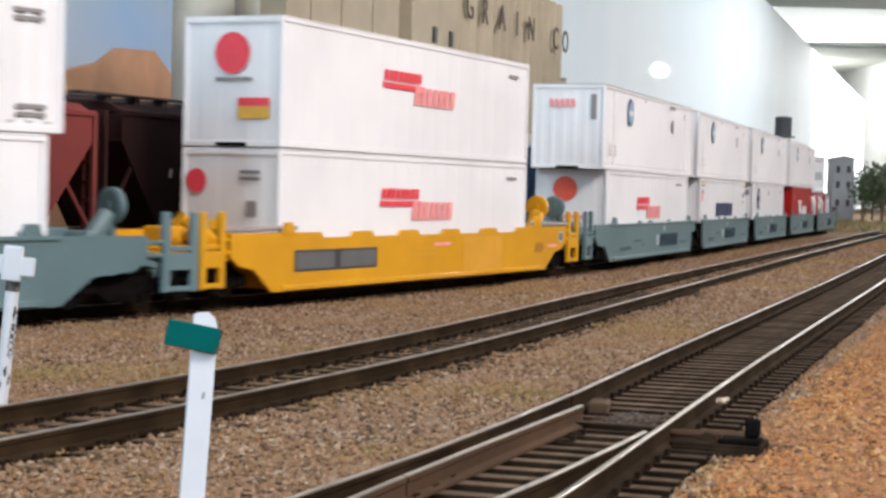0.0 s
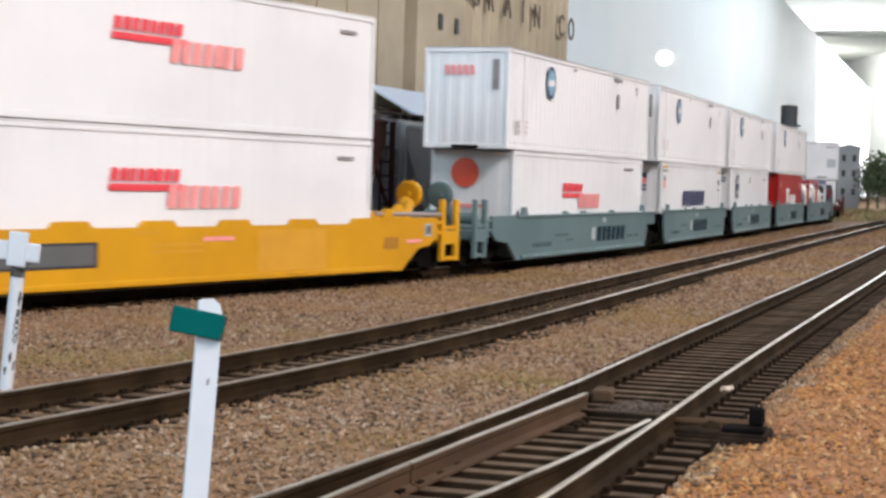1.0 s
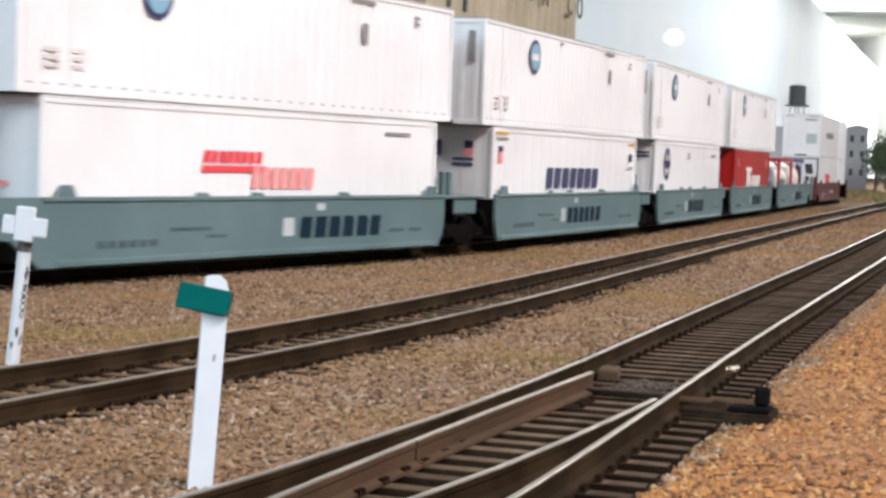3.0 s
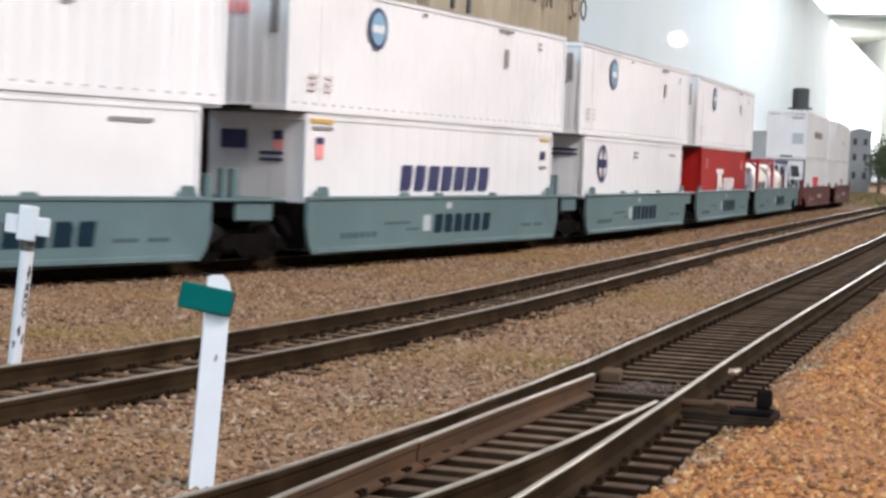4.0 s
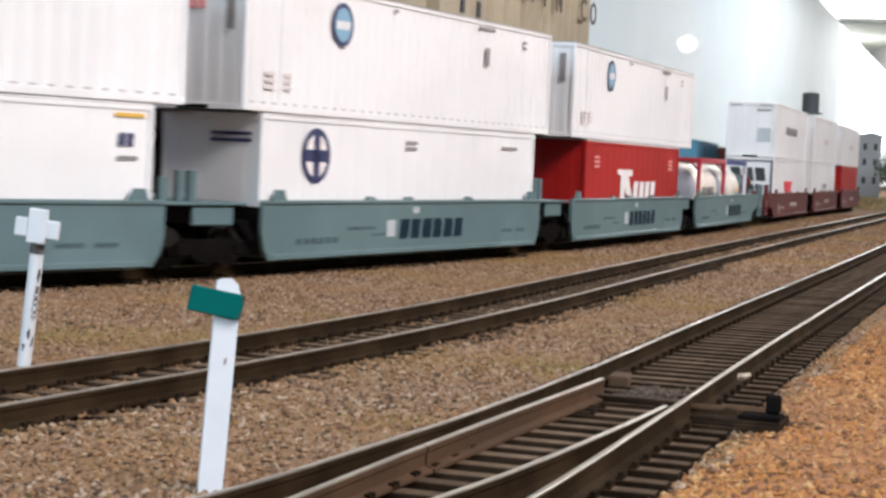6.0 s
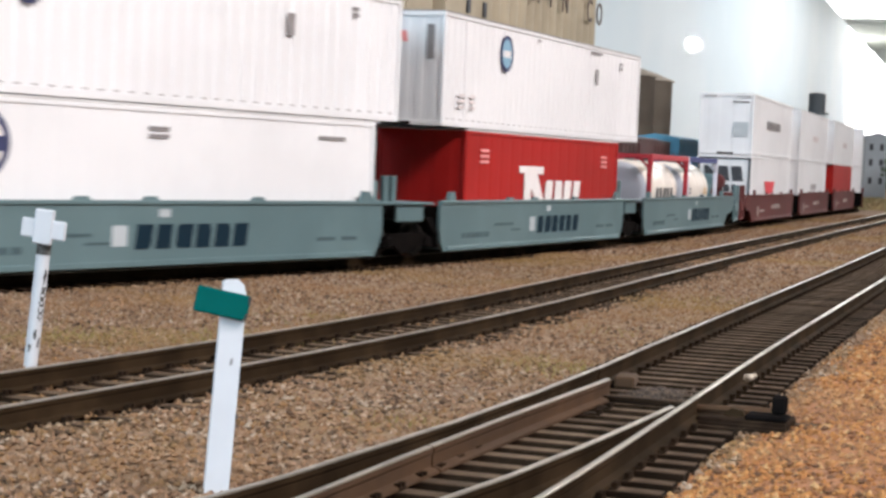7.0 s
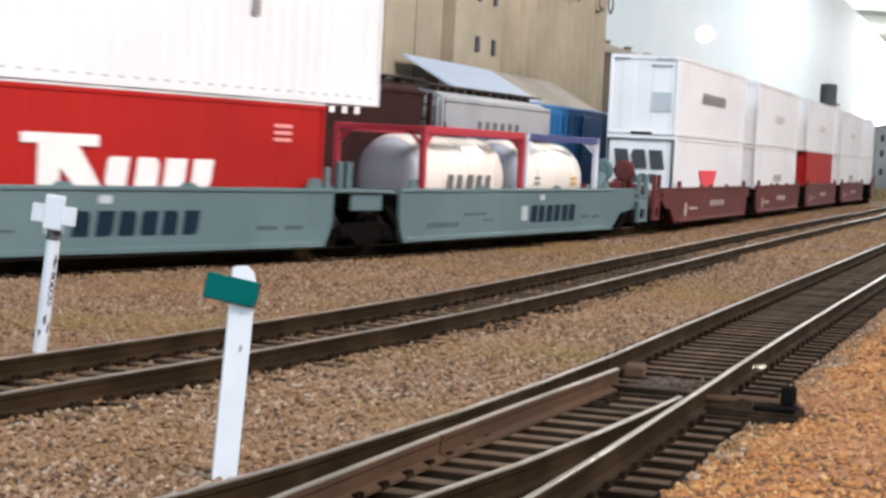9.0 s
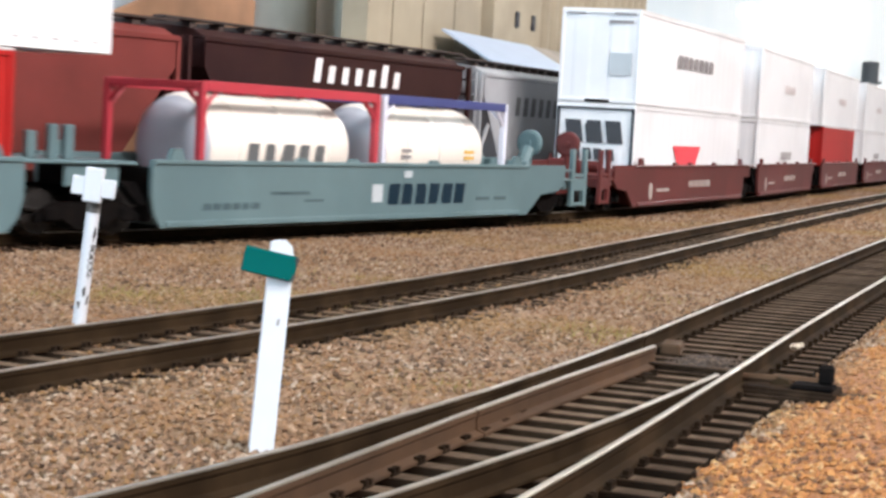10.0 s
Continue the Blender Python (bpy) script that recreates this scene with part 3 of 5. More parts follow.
def disc(parent, name, x, z, at, rx, rz, material, label="", face="side", d=0.05):
    n = 28
    ring = [(rx * math.cos(2 * math.pi * i / n), rz * math.sin(2 * math.pi * i / n)) for i in range(n)]
    if face == "side":
        g = Geo().loft([[(x + a, at + e, z + b) for a, b in ring] for e in (-d, d)])
    else:
        g = Geo().loft([[(at + e, x + a, z + b) for a, b in ring] for e in (-d, d)])
    return part(name, g, material, parent, label)


def wheelset_mesh():
    g = Geo()
    for q in (-1, 1):
        g.turned([(q * 7.0, 5.4), (q * 7.6, 4.9), (q * 9.6, 4.7)], "y", 18)
        for k in range(4):
            a = k * math.pi / 2
            g.rod((2.6 * math.cos(a), q * 9.7, 2.6 * math.sin(a)), (2.6 * math.cos(a), q * 9.9, 2.6 * math.sin(a)), 0.7, 6)
    g.rod((0, -12, 0), (0, 12, 0), 1.1)
    return mesh_of(g, "wheelset", STEEL)


WHEELS = []
WHEELSET = wheelset_mesh()


def truck(car, x):
    prof = [(x - 13.5, 4.4), (x - 8.5, 7.0), (x + 8.5, 7.0), (x + 13.5, 4.4), (x + 13.5, 2.8), (x + 6.5, 3.6), (x + 3.5, 1.5), (x - 3.5, 1.5), (x - 6.5, 3.6), (x - 13.5, 2.8)]
    t = part("truck", Geo().prism_xz(prof, -13.5, -12).prism_xz(prof, 12, 13.5).box(x - 3, x + 3, -12.2, 12.2, 3, 6), BLACK, car, "black side frame truck")
    for d in (-10, 10):
        w = part("wheelset", WHEELSET, None, t, "steel wheelset")
        w.matrix_basis = mm_pose(x + d, 0, 4.75)
        WHEELS.append((w, car, x + d))
        for q in (-1, 1):
            part("axle_box", Geo().box(x + d - 1.8, x + d + 1.8, q * 13.6 - 0.7, q * 13.6 + 0.7, 3.0, 6.0, 0.4), BLACK, t)


def side_outline(half, top, low, front, rear, scallop, reach=25):
    """One side plate of a well unit: the ends either rise over a truck or are rounded off."""
    pts = []
    if front:
        pts += [(-half - reach, top), (-half - reach, 10.5), (-half + 4 - reach, 8.2), (-half - 9, 7.2), (-half, low)]
    else:
        pts += [(-half, top), (-half, 8), (-half + 1.2, 4.2), (-half + 3.6, low)]
    if rear:
        pts += [(half, low), (half + 9, 7.2), (half + reach - 4, 8.2), (half + reach, 10.5), (half + reach, top)]
    else:
        pts += [(half - 3.6, low), (half - 1.2, 4.2), (half, 8), (half, top)]
    if scallop:
        n = 5
        step = (2 * half - 40) / n
        for i in range(n):
            c = half - 20 - (i + 0.5) * step
            w = step * 0.27
            pts += [(c + w + 1.5, top), (c + w, top - 1.5), (c - w, top - 1.5), (c - w - 1.5, top)]
    return pts


def well_unit(paint, label, front, rear, scallop=False, half=88.0, top=16.2):
    """One well car unit; x runs towards the rear of the train, the near side is -y."""
    car = thing("well_car", label, "rail car", "container train cars")
    low = 1.2
    for sgn in (-1, 1):
        part("side_wall", Geo().prism_xz(side_outline(half, top, low, front, rear, scallop, 20 if scallop else 25), sgn * 16.7 - 0.5, sgn * 16.7 + 0.5), paint, car)
        part("bottom_sill", Geo().box(-half + 5, half - 5, sgn * 17.15 - 0.5, sgn * 17.15 + 0.5, low + 0.1, low + 1.5, 0.2), paint, car)
        if not scallop:
            part("top_sill", Geo().box(-half + 0.5, half - 0.5, sgn * 17.1 - 0.6, sgn * 17.1 + 0.6, top - 1.0, top + 0.05, 0.2), paint, car)
        for i, c in enumerate((-half + 8, -half * 0.36, -half * 0.1, half * 0.36, half - 8)):
            h = 2.6 if i in (0, 4) else 0.9
            if scallop and i not in (0, 4):
                continue
            g = Geo().prism_xz([(c - 3.0, top - 0.4), (c + 3.0, top - 0.4), (c + 1.5, top + h), (c - 1.5, top + h)], sgn * 16.9 - 0.6, sgn * 16.9 + 0.6)
            part("guide", g, paint, car)
    part("floor", Geo().box(-half + 6, half - 6, -16.2, 16.2, 1.6, 3.2), paint, car)
    for sgn, plat in ((-1, front), (1, rear)):
        e = sgn * half
        def xs(a, b):
            return min(sgn * a, sgn * b), max(sgn * a, sgn * b)
        part("bulkhead", Geo().box(*xs(half - 1.6, half - 0.2), -16.1, 16.1, 2.5, 14.5), paint if plat else BLACK, car)
        if plat:
            o = half + 46
            part("end_deck", Geo().prism_xz([(sgn * (half - 0.1), 10.4), (sgn * (half + 28), 9.2), (sgn * (half + 28), 12.4), (sgn * (half - 0.1), 14.6)], -16.1, 16.1), paint, car)
            part("end_sill", Geo().box(*xs(half + 28, half + 33), -15.5, 15.5, 8.4, 11.6, 0.3), paint, car)
            part("draft_sill", Geo().box(*xs(half + 27, o), -3, 3, 5.6, 10, 0.3), paint, car)
            for q in (-1, 1):
                y = q * 16.6
                a, b = (half + 22.5, half + 33) if scallop else (half + 30, half + 41)
                part("ladder_stile", Geo().box(*xs(a, a + 2.2), y - 0.7, y + 0.7, 3.2, 21.5 if q < 0 else 15.5, 0.15), paint, car)
                part("ladder_stile", Geo().box(*xs(b - 2.2, b), y - 0.7, y + 0.7, 3.2, 21.5 if q < 0 else 15.5, 0.15), paint, car)
                for z in (3.4, 8.6, 12.6):
                    part("rung", Geo().box(*xs(a + 2.2, b - 2.2), y - 0.5, y + 0.5, z, z + 1.1, 0.1), paint, car)
                part("step_plate", Geo().box(*xs(a + 1.9, b - 1.9), y - 0.65, y + 0.65, 8.2, 12.2, 0.1), paint, car)
                for z in (11.6, 14.6):
                    part("handrail", Geo().rod((sgn * (a - 6), y, z), (sgn * (a + 1), y, z), 0.55, 6), paint, car)
            if scallop:
                part("grab_bar", Geo().rod((sgn * (half - 13), -16.4, 17.4), (sgn * (half + 23), -16.4, 17.0), 0.6, 8), INK_BAR, car, "grey-brown bar along the platform edge")
                part("pipe_bracket", Geo().rod((sgn * (half + 12), -9, 13), (sgn * (half + 24), -5, 20), 1.6, 8).rod((sgn * (half + 6), -8, 14), (sgn * (half + 13), -8, 18.5), 1.8, 8), paint, car)
            bx = sgn * (half + (27 if sgn > 0 else 35))
            if not (scallop and sgn < 0):
                wheel = part("brake_wheel", Geo().turned([(-1.1, 3.4), (-0.7, 4.3), (0.7, 4.3), (1.1, 3.4)], "x", 20, (bx, -3, 22.6)), paint, car)
                part("hub", Geo().turned([(-1.7, 1.1), (1.7, 1.1)], "x", 10, (bx, -3, 22.6)), paint, wheel)
                part("brake_housing", Geo().rod((bx - sgn * 9, -4, 12.5), (bx - sgn * 1.5, -3, 20.5), 2.3, 10).rod((bx, -3, 10), (bx, -3, 21), 1.0, 8), paint, car)
            part("brake_cylinder", Geo().turned([(half + 1.5, 1.5), (half + 2, 2.6), (half + 9, 2.6), (half + 9.5, 1.5)] if sgn > 0 else [(-half - 9.5, 1.5), (-half - 9, 2.6), (-half - 2, 2.6), (-half - 1.5, 1.5)], "x", 14, (0, 6, 16.5)), paint, car)
            part("air_tank", Geo().turned([(-9, 1.2), (-8.5, 2.1), (-1.5, 2.1), (-1, 1.2)], "y", 14, (sgn * (half + 16), 0, 15.0)), paint, car)
            part("valve_box", Geo().box(*xs(half + 11, half + 19), 2, 9, 12.6, 17.4, 0.4), paint, car)
            part("coupler", Geo().box(*xs(o, o + 5), -1.6, 1.6, 5.6, 8.6, 0.4), BLACK, car)
            truck(car, sgn * (half + 20))
        elif sgn > 0:
            truck(car, half + 19)
            part("articulation", Geo().box(half - 0.1, half + 38, -4, 4, 7.6, 10.2, 0.6), BLACK, car)
            part("crossover_deck", Geo().box(half - 0.1, half + 30, -15.2, 13.8, 15.0, 15.8, 0.2), paint, car)
            part("crossover_plate", Geo().box(half + 12, half + 26, -14.2, -13.2, 10.2, 14.95, 0.3), paint, car)
            for x, tall in ((5, 21.5), (10.5, 23), (14.5, 23)):
                part("deck_post", Geo().box(half + x, half + x + 2.4, -10.5, -9, 15.7, tall, 0.2), paint, car)
            part("air_hose", Geo().rod((half, -10, 6.6), (half + 13, -11, 4.2), 0.5, 6).rod((half + 13, -11, 4.2), (half + 34, -10, 6.4), 0.5, 6), STEEL, car)
            part("step_bracket", Geo().prism_xz([(half + 26, 11.5), (half + 31, 6.5), (half + 33, 6.5), (half + 30, 11.5)], -15, -12), BLACK, car)
    return car


def corrugated(length, z0, z1, depth, pitch, y, sgn, flat=0.45):
    """A pressed sheet with upright ribs, as one mesh facing sgn * y."""
    pts, n = [], max(2, int(length / pitch))
    p = length / n
    for i in range(n):
        a = -length / 2 + i * p
        pts += [(a, y), (a + p * flat / 2, y), (a + p * (flat / 2 + 0.1), y + sgn * depth), (a + p * (0.9 - flat / 2), y + sgn * depth), (a + p * (1 - flat / 2), y)]
    pts.append((length / 2, y))
    back = [(length / 2, y - sgn * 0.15), (-length / 2, y - sgn * 0.15)]
    return pts + back, z0, z1


def container(length, height, paint, label, ribbed=False, width=29.8, doors=False):
    """A box container: x along, near side -y, base at z = 0."""
    c = thing("container", label, "container", "stacked containers")
    h, w = length / 2, width / 2
    inset = 0.62
    part("body", Geo().box(-h + inset, h - inset, -w + inset, w - inset, 0.6, height - 0.7, 0.1), paint, c)
    part("roof", Geo().box(-h + 0.3, h - 0.3, -w + 0.05, w - 0.05, height - 0.14, height + 0.42, 0.12), ROOF if ribbed else ROOF_PALE, c, "dull grey roof" if ribbed else "dull white roof")
    for sgn in (-1, 1):
        part("bottom_rail", Geo().box(-h + 1.2, h - 1.2, sgn * (w - 0.32) - 0.32, sgn * (w - 0.32) + 0.32, 0.0, 1.7, 0.12), paint, c)
        part("top_rail", Geo().box(-h + 1.2, h - 1.2, sgn * (w - 0.32) - 0.32, sgn * (w - 0.32) + 0.32, height - 1.2, height - 0.15, 0.12), paint, c)
        for e in (-1, 1):
            part("corner_post", Geo().box(e * (h - 0.6) - 0.6, e * (h - 0.6) + 0.6, sgn * (w - 0.6) - 0.6, sgn * (w - 0.6) + 0.6, 0.0, height, 0.15), paint, c)
        if ribbed:
            pts, a, b = corrugated(length - 3.2, 1.75, height - 1.25, 0.32, 5.0, sgn * (w - inset + 0.1), sgn)
            part("side_sheet", Geo().loft([[(x, y, z) for x, y in pts] for z in (a, b)]), paint, c)
            # grey dashes put the shade at the foot of each rib into colour
            shade_dashes = Geo()
            n = int((length - 3.2) / 5.0)
            for k in range(n):
                x = -(length - 3.2) / 2 + (k + 0.5) * (length - 3.2) / n
                shade_dashes.box(x - 0.9, x + 0.9, sgn * (w - 0.2) - 0.06, sgn * (w - 0.2) + 0.06, 1.95, 2.4)
            part("drain_slots", shade_dashes, INK_SHADE_AND_PRINT, c, "thin row of grey dashes painted as shade over the bottom rail")
            for k in (-1, 1):
                x = k * (h - 17.5)
                part("lifting_post", Geo().box(x - 0.9, x + 0.9, sgn * (w - 0.3) - 0.28, sgn * (w - 0.3) + 0.28, 1.8, height - 1.3, 0.1), paint, c)
        else:
            pts, a, b = corrugated(length - 3.2, 1.75, height - 1.25, 0.07, 9.0, sgn * (w - inset + 0.25), sgn, 0.12)
            part("side_sheet", Geo().loft([[(x, y, z) for x, y in pts] for z in (a, b)]), paint, c)
    for e in (-1, 1):
        part("end_sill", Geo().box(e * (h - 0.4) - 0.4, e * (h - 0.4) + 0.4, -w + 1.2, w - 1.2, 0.0, 1.5, 0.1), paint, c)
        part("end_header", Geo().box(e * (h - 0.4) - 0.4, e * (h - 0.4) + 0.4, -w + 1.2, w - 1.2, height - 1.4, height - 0.05, 0.1), paint, c)
        pts, a, b = corrugated(width - 2.6, 1.5, height - 1.4, 0.13, 4.5 if ribbed else 13.5, e * (h - inset + 0.05), e)
        part("end_sheet", Geo().loft([[(y, x, z) for x, y in pts] for z in (a, b)]), paint, c)
    part("fork_tunnel", Geo().box(-h - 0.05, -h + 0.7, -4.6, 4.6, 0.05, 1.1), BLACK, c, "dark recess under the end")
    return c


ROOF = node_mat("dull_roof_sheet", (0.23, 0.21, 0.205), 0.6, grain=0.15, scale=60, second=(0.42, 0.40, 0.39), mix_scale=14)
ROOF_PALE = node_mat("pale_roof_sheet", (0.66, 0.64, 0.63), 0.6, grain=0.08, scale=60, second=(0.52, 0.50, 0.49), mix_scale=25)
# for the painted shade under the ribs, and for faded print
INK_SHADE_AND_PRINT = node_mat("rib_shade_and_print_grey", (0.36, 0.33, 0.33), 0.6, grain=0.1, scale=200)
PITCH = 214.1
LOW_Z, MID_Z = 4.0, 38.0
SIDE = -14.98


def red_wordmarks(c, x, z):
    """Two staggered red words over a stripe."""
    wordmark(c, "red_wordmark", x, x + 25, z + 6.2, z + 9.2, SIDE, 8, INK_RED, "red wordmark blocks")
    patch(c, "red_stripe", x - 0.5, x + 26, z + 4.0, z + 5.6, SIDE, INK_RED)
    wordmark(c, "red_wordmark", x + 20, x + 49, z, z + 5.4, SIDE - 0.06, 7, INK_PINK, "faded red wordmark blocks")


INK_PINK = node_mat("faded_red_marking", (0.78, 0.28, 0.27), 0.5, grain=0.1, scale=200)


def stacked(ob, off, z):
    TRAIN.append((ob, off, z))
    return ob


def small_print(c, x, z, at=SIDE, rows=2, w=8, face="side", ink=None):
    for i in range(rows):
        patch(c, "small_print", x, x + w, z - 1.7 * i, z - 1.7 * i + 0.9, at, ink or INK_GREY, face=face)


def build_train():
    # leading grey unit, its rear end in view
    yo = -270.0
    lead = yo - 256
    stacked(well_unit(TEAL, "grey-green well car with a rear end platform", False, True), lead, 0)
    stacked(container(168, 33.3, WHITE, "white container in the well of the leading grey car"), lead + 2, LOW_Z)
    c = stacked(container(176, 33.3, WHITE, "white ribbed container atop the leading grey car", True), lead + 2, MID_Z)
    small_print(c, 74, 25), small_print(c, 75, 5)
    # yellow car
    car = stacked(well_unit(YELLOW, "yellow well car with scalloped sides and end platforms", True, True, True, 94.0), yo, 0)
    for a, b in ((-82, -61), (-58, -37)):
        patch(car, "number_panel", a, b, 6.6, 11.0, -17.28, INK_DARKGREY, "grey number panel with a black border")
    patch(car, "number_border", -83, -36, 6.0, 11.6, -17.24, INK_BLACK)
    patch(car, "dull_patch", 24, 55, 3.0, 13.6, -17.24, INK_MUSTARD, "duller yellow repaint patch")
    for k, (a, b, z) in enumerate(((-24, -14, 13.2), (-18, 2, 10.2), (-18, 2, 8.6))):
        patch(car, "small_print", a, b, z, z + 0.7, -17.24, INK_MUSTARD)
    patch(car, "reflector", 2, 14, 11.2, 12.2, -17.24, INK_PINK, "pale red reflector strip")
    patch(car, "reflector", 96, 105, 9.0, 10.0, -17.24, INK_PINK, "pale red reflector strip")
    patch(car, "square_sign", 106.4, 110.6, 10.8, 14.4, -17.24, INK_PALE, "small dark square sign with a pale border")
    patch(car, "sign_field", 107, 110, 11.3, 13.9, -17.3, INK_DARKGREY)
    wordmark(car, "number_mark", 84, 92, 7.4, 10.8, -17.24, 3, INK_BROWN)
    for z in (LOW_Z, MID_Z):
        up = z > 20
        c = stacked(container(167, 33.3, WHITE, "white container with red marks " + ("atop" if up else "in") + " the yellow car"), yo - 3.5, z)
        red_wordmarks(c, -26, 15)
        disc(c, "red_disc", 0 if up else 10.3, 24.2 if up else 25, -83.6, 5.2 if up else 3.1, 5.4 if up else 3.2, INK_RED, "red disc", "end")
        if up:
            patch(c, "colour_panel", -11.4, -2.0, 10.4, 12.6, -83.62, INK_RED, "red band of a small panel", "end")
            patch(c, "colour_panel", -11.4, -2.0, 7.2, 10.35, -83.62, INK_GOLD, "gold field of a small panel", "end")
            patch(c, "small_print", -6, 5, 17.0, 17.9, -83.6, INK_GREY, face="end")
        else:
            small_print(c, -9, 27, -83.6, 2, 6, "end")
            patch(c, "small_sign", -8, -5, 16, 20, -83.6, INK_GREY, face="end")
        small_print(c, 66, 28, rows=1)
    # five grey units
    shift = [0, 1, -2, -10, -18]
    for i in range(5):
        off = i * PITCH + shift[i]
        car = stacked(well_unit(TEAL, "grey-green articulated well car unit" + (" with a leading end platform" if i == 0 else " with a rear end platform" if i == 4 else ""), i == 0, i == 4, half=(88, 88, 86.2, 86.6, 88)[i]), off + (0, 0, -1.8, -1.4, 0)[i], 0)
        m = (8, -14, -16, -8, 6)[i]
        wordmark(car, "wordmark", m + 2, m + 44, 5.2, 10.8, -17.24, 6, INK_DARKTEAL, "dark wordmark blocks")
        patch(car, "emblem", m - 5.5, m - 0.5, 6.0, 10.6, -17.24, INK_PALE, "pale square emblem")
        wordmark(car, "small_print", -70, -48, 4.9, 6.5, -17.24, 6, INK_FADED)
        for a, b in ((56, 64), (67, 74)):
            patch(car, "small_print", a, b, 5.9, 6.9, -17.24, INK_FADED)
        for a, b in ((-40, -37), (-30, -22), (-44, -28)):
            patch(car, "small_print", a, b, 8.2 if b < -27 else 6.4, 9.0 if b < -27 else 7.0, -17.24, INK_FADED)
        patch(car, "small_sign", m + 10, m + 14, 12.4, 14.2, -17.24, INK_PALE)
        if i == 3:
            c = stacked(container(150, 33.3, RED, "red container with a white wordmark"), off + 9, LOW_Z)
            z = 12
            g = [(-25, z), (-18.5, z), (-18.5, z + 4), (-14, z), (-6, z), (-13, z + 8.6), (-7, z + 8.6), (-7, z + 11.2), (-30, z + 11.2), (-30, z + 9.0), (-25, z + 9.0)]
            part("white_mark", Geo().prism_xz(g, SIDE - 0.16, SIDE - 0.06), INK_WHITE, c, "large white mark with a bar on top")
            wordmark(c, "wordmark", -5, 33, z, z + 6.6, SIDE - 0.1, 4, INK_WHITE, "white wordmark blocks")
            small_print(c, -64, 27, SIDE - 0.1, 3, 7, ink=INK_PINK)
            small_print(c, 54, 27, SIDE - 0.1, 3, 7, ink=INK_PINK)
        elif i < 3:
            c = stacked(container((172, 172, 169, 172)[i], 33.3, WHITE, ("white container with an orange disc", "white container with a navy wordmark", "white container with an oval navy emblem")[i] + " in a grey car"), off + (0, 0, -1.5)[i], LOW_Z)
            if i == 0:
                red_wordmarks(c, -29, 14)
                disc(c, "orange_disc", 2.5, 26, -86.1, 5.0, 5.0, INK_ORANGE, "orange disc", "end")
                patch(c, "small_print", -6, 12, 14.2, 15.4, -86.1, INK_PINK, face="end")
                small_print(c, 56, 29, rows=1, w=14)
            if i == 1:
                wordmark(c, "wordmark", -31, 33, 13.6, 21.0, SIDE, 7, INK_NAVY, "navy wordmark blocks")
                patch(c, "gold_bar", -84, -72, 31.4, 32.4, SIDE, INK_GOLD)
                small_print(c, -83, 29.6, rows=1, w=11)
                patch(c, "small_emblem", -81, -77, 22, 27.6, SIDE, INK_PINK)
                patch(c, "small_emblem", -81, -77, 25.8, 27.6, SIDE - 0.06, INK_NAVY)
                patch(c, "navy_panel", 3, 11, 24, 29, -86.1, INK_NAVY, face="end")
                patch(c, "small_emblem", -8, -5, 26.6, 29, -86.1, INK_NAVY, face="end")
                patch(c, "small_emblem", -8, -5, 24, 26.5, -86.1, INK_PINK, face="end")
                small_print(c, -8, 22.6, -86.1, 2, 7, "end", INK_NAVY)
                wordmark(c, "number_mark", 75, 80, 24, 27, SIDE, 2, INK_NAVY)
                small_print(c, 74, 30.5, w=9, ink=INK_GOLD, rows=1), small_print(c, 75, 21, w=6, rows=1)
            if i == 2:
                disc(c, "emblem", -58, 23.6, SIDE, 7.2, 7.2, INK_NAVY, "round navy emblem")
                disc(c, "emblem_ring", -58, 23.6, SIDE - 0.06, 5.4, 5.6, INK_WHITE)
                patch(c, "emblem_bar", -59.6, -56.4, 17.5, 29.6, SIDE - 0.14, INK_NAVY)
                patch(c, "emblem_bar", -63.5, -52.5, 22, 25.2, SIDE - 0.14, INK_NAVY)
                small_print(c, -8, 28, w=7), small_print(c, 58, 28, w=12, rows=1)
                small_print(c, -12, 28, -84.6, 2, 12, "end", INK_NAVY)
        if i < 4:
            c = stacked(container((188, 192, 189, 194)[i], 33.3, WHITE, "white ribbed container with a round blue emblem atop a grey car", True), off + (0, -0.5, -0.5, 11)[i], MID_Z)
            disc(c, "emblem", -48, 24.4, SIDE - 0.16, 5.6, 5.8, INK_NAVY, "round navy emblem")
            disc(c, "emblem_field", -48, 24.4, SIDE - 0.22, 4.3, 4.5, INK_SKY, "pale blue field of the emblem")
            wordmark(c, "emblem_bar", -51.6, -44.4, 23.2, 25.4, SIDE - 0.3, 3, INK_WHITE)
            patch(c, "dark_mark", 41.5, 44.5, 19.6, 25.2, SIDE - 0.16, INK_GREY)
            small_print(c, 36, 30.6, SIDE - 0.16, 1, 12), small_print(c, 70, 28.5, SIDE - 0.16, 2, 3)
            small_print(c, -86, 9, SIDE - 0.16, 3, 5, ink=INK_FAINT), small_print(c, -77, 9, SIDE - 0.16, 3, 4, ink=INK_FAINT)
            h = (188, 192, 189, 194)[i] / 2
            patch(c, "dark_mark", -11.5, -9.2, 19.5, 29.5, -h - 0.05, INK_GREY, face="end")
            wordmark(c, "red_wordmark", -3, 8, 24.4, 27.6, -h - 0.05, 5, INK_PINK, "faded red wordmark on the end", "end")
            small_print(c, -20, 30.4, SIDE - 0.16, 1, 3)
        else:
            stacked(tank(FRAME_RED, "cream tank container in a red frame", FRAME_RED, True), off - 31, LOW_Z)
            stacked(tank(FRAME_WHITE, "cream tank container in a pale and navy frame", FRAME_BLUE, False), off + 43, LOW_Z)
    # five red-brown units
    b0 = 4 * PITCH + 256
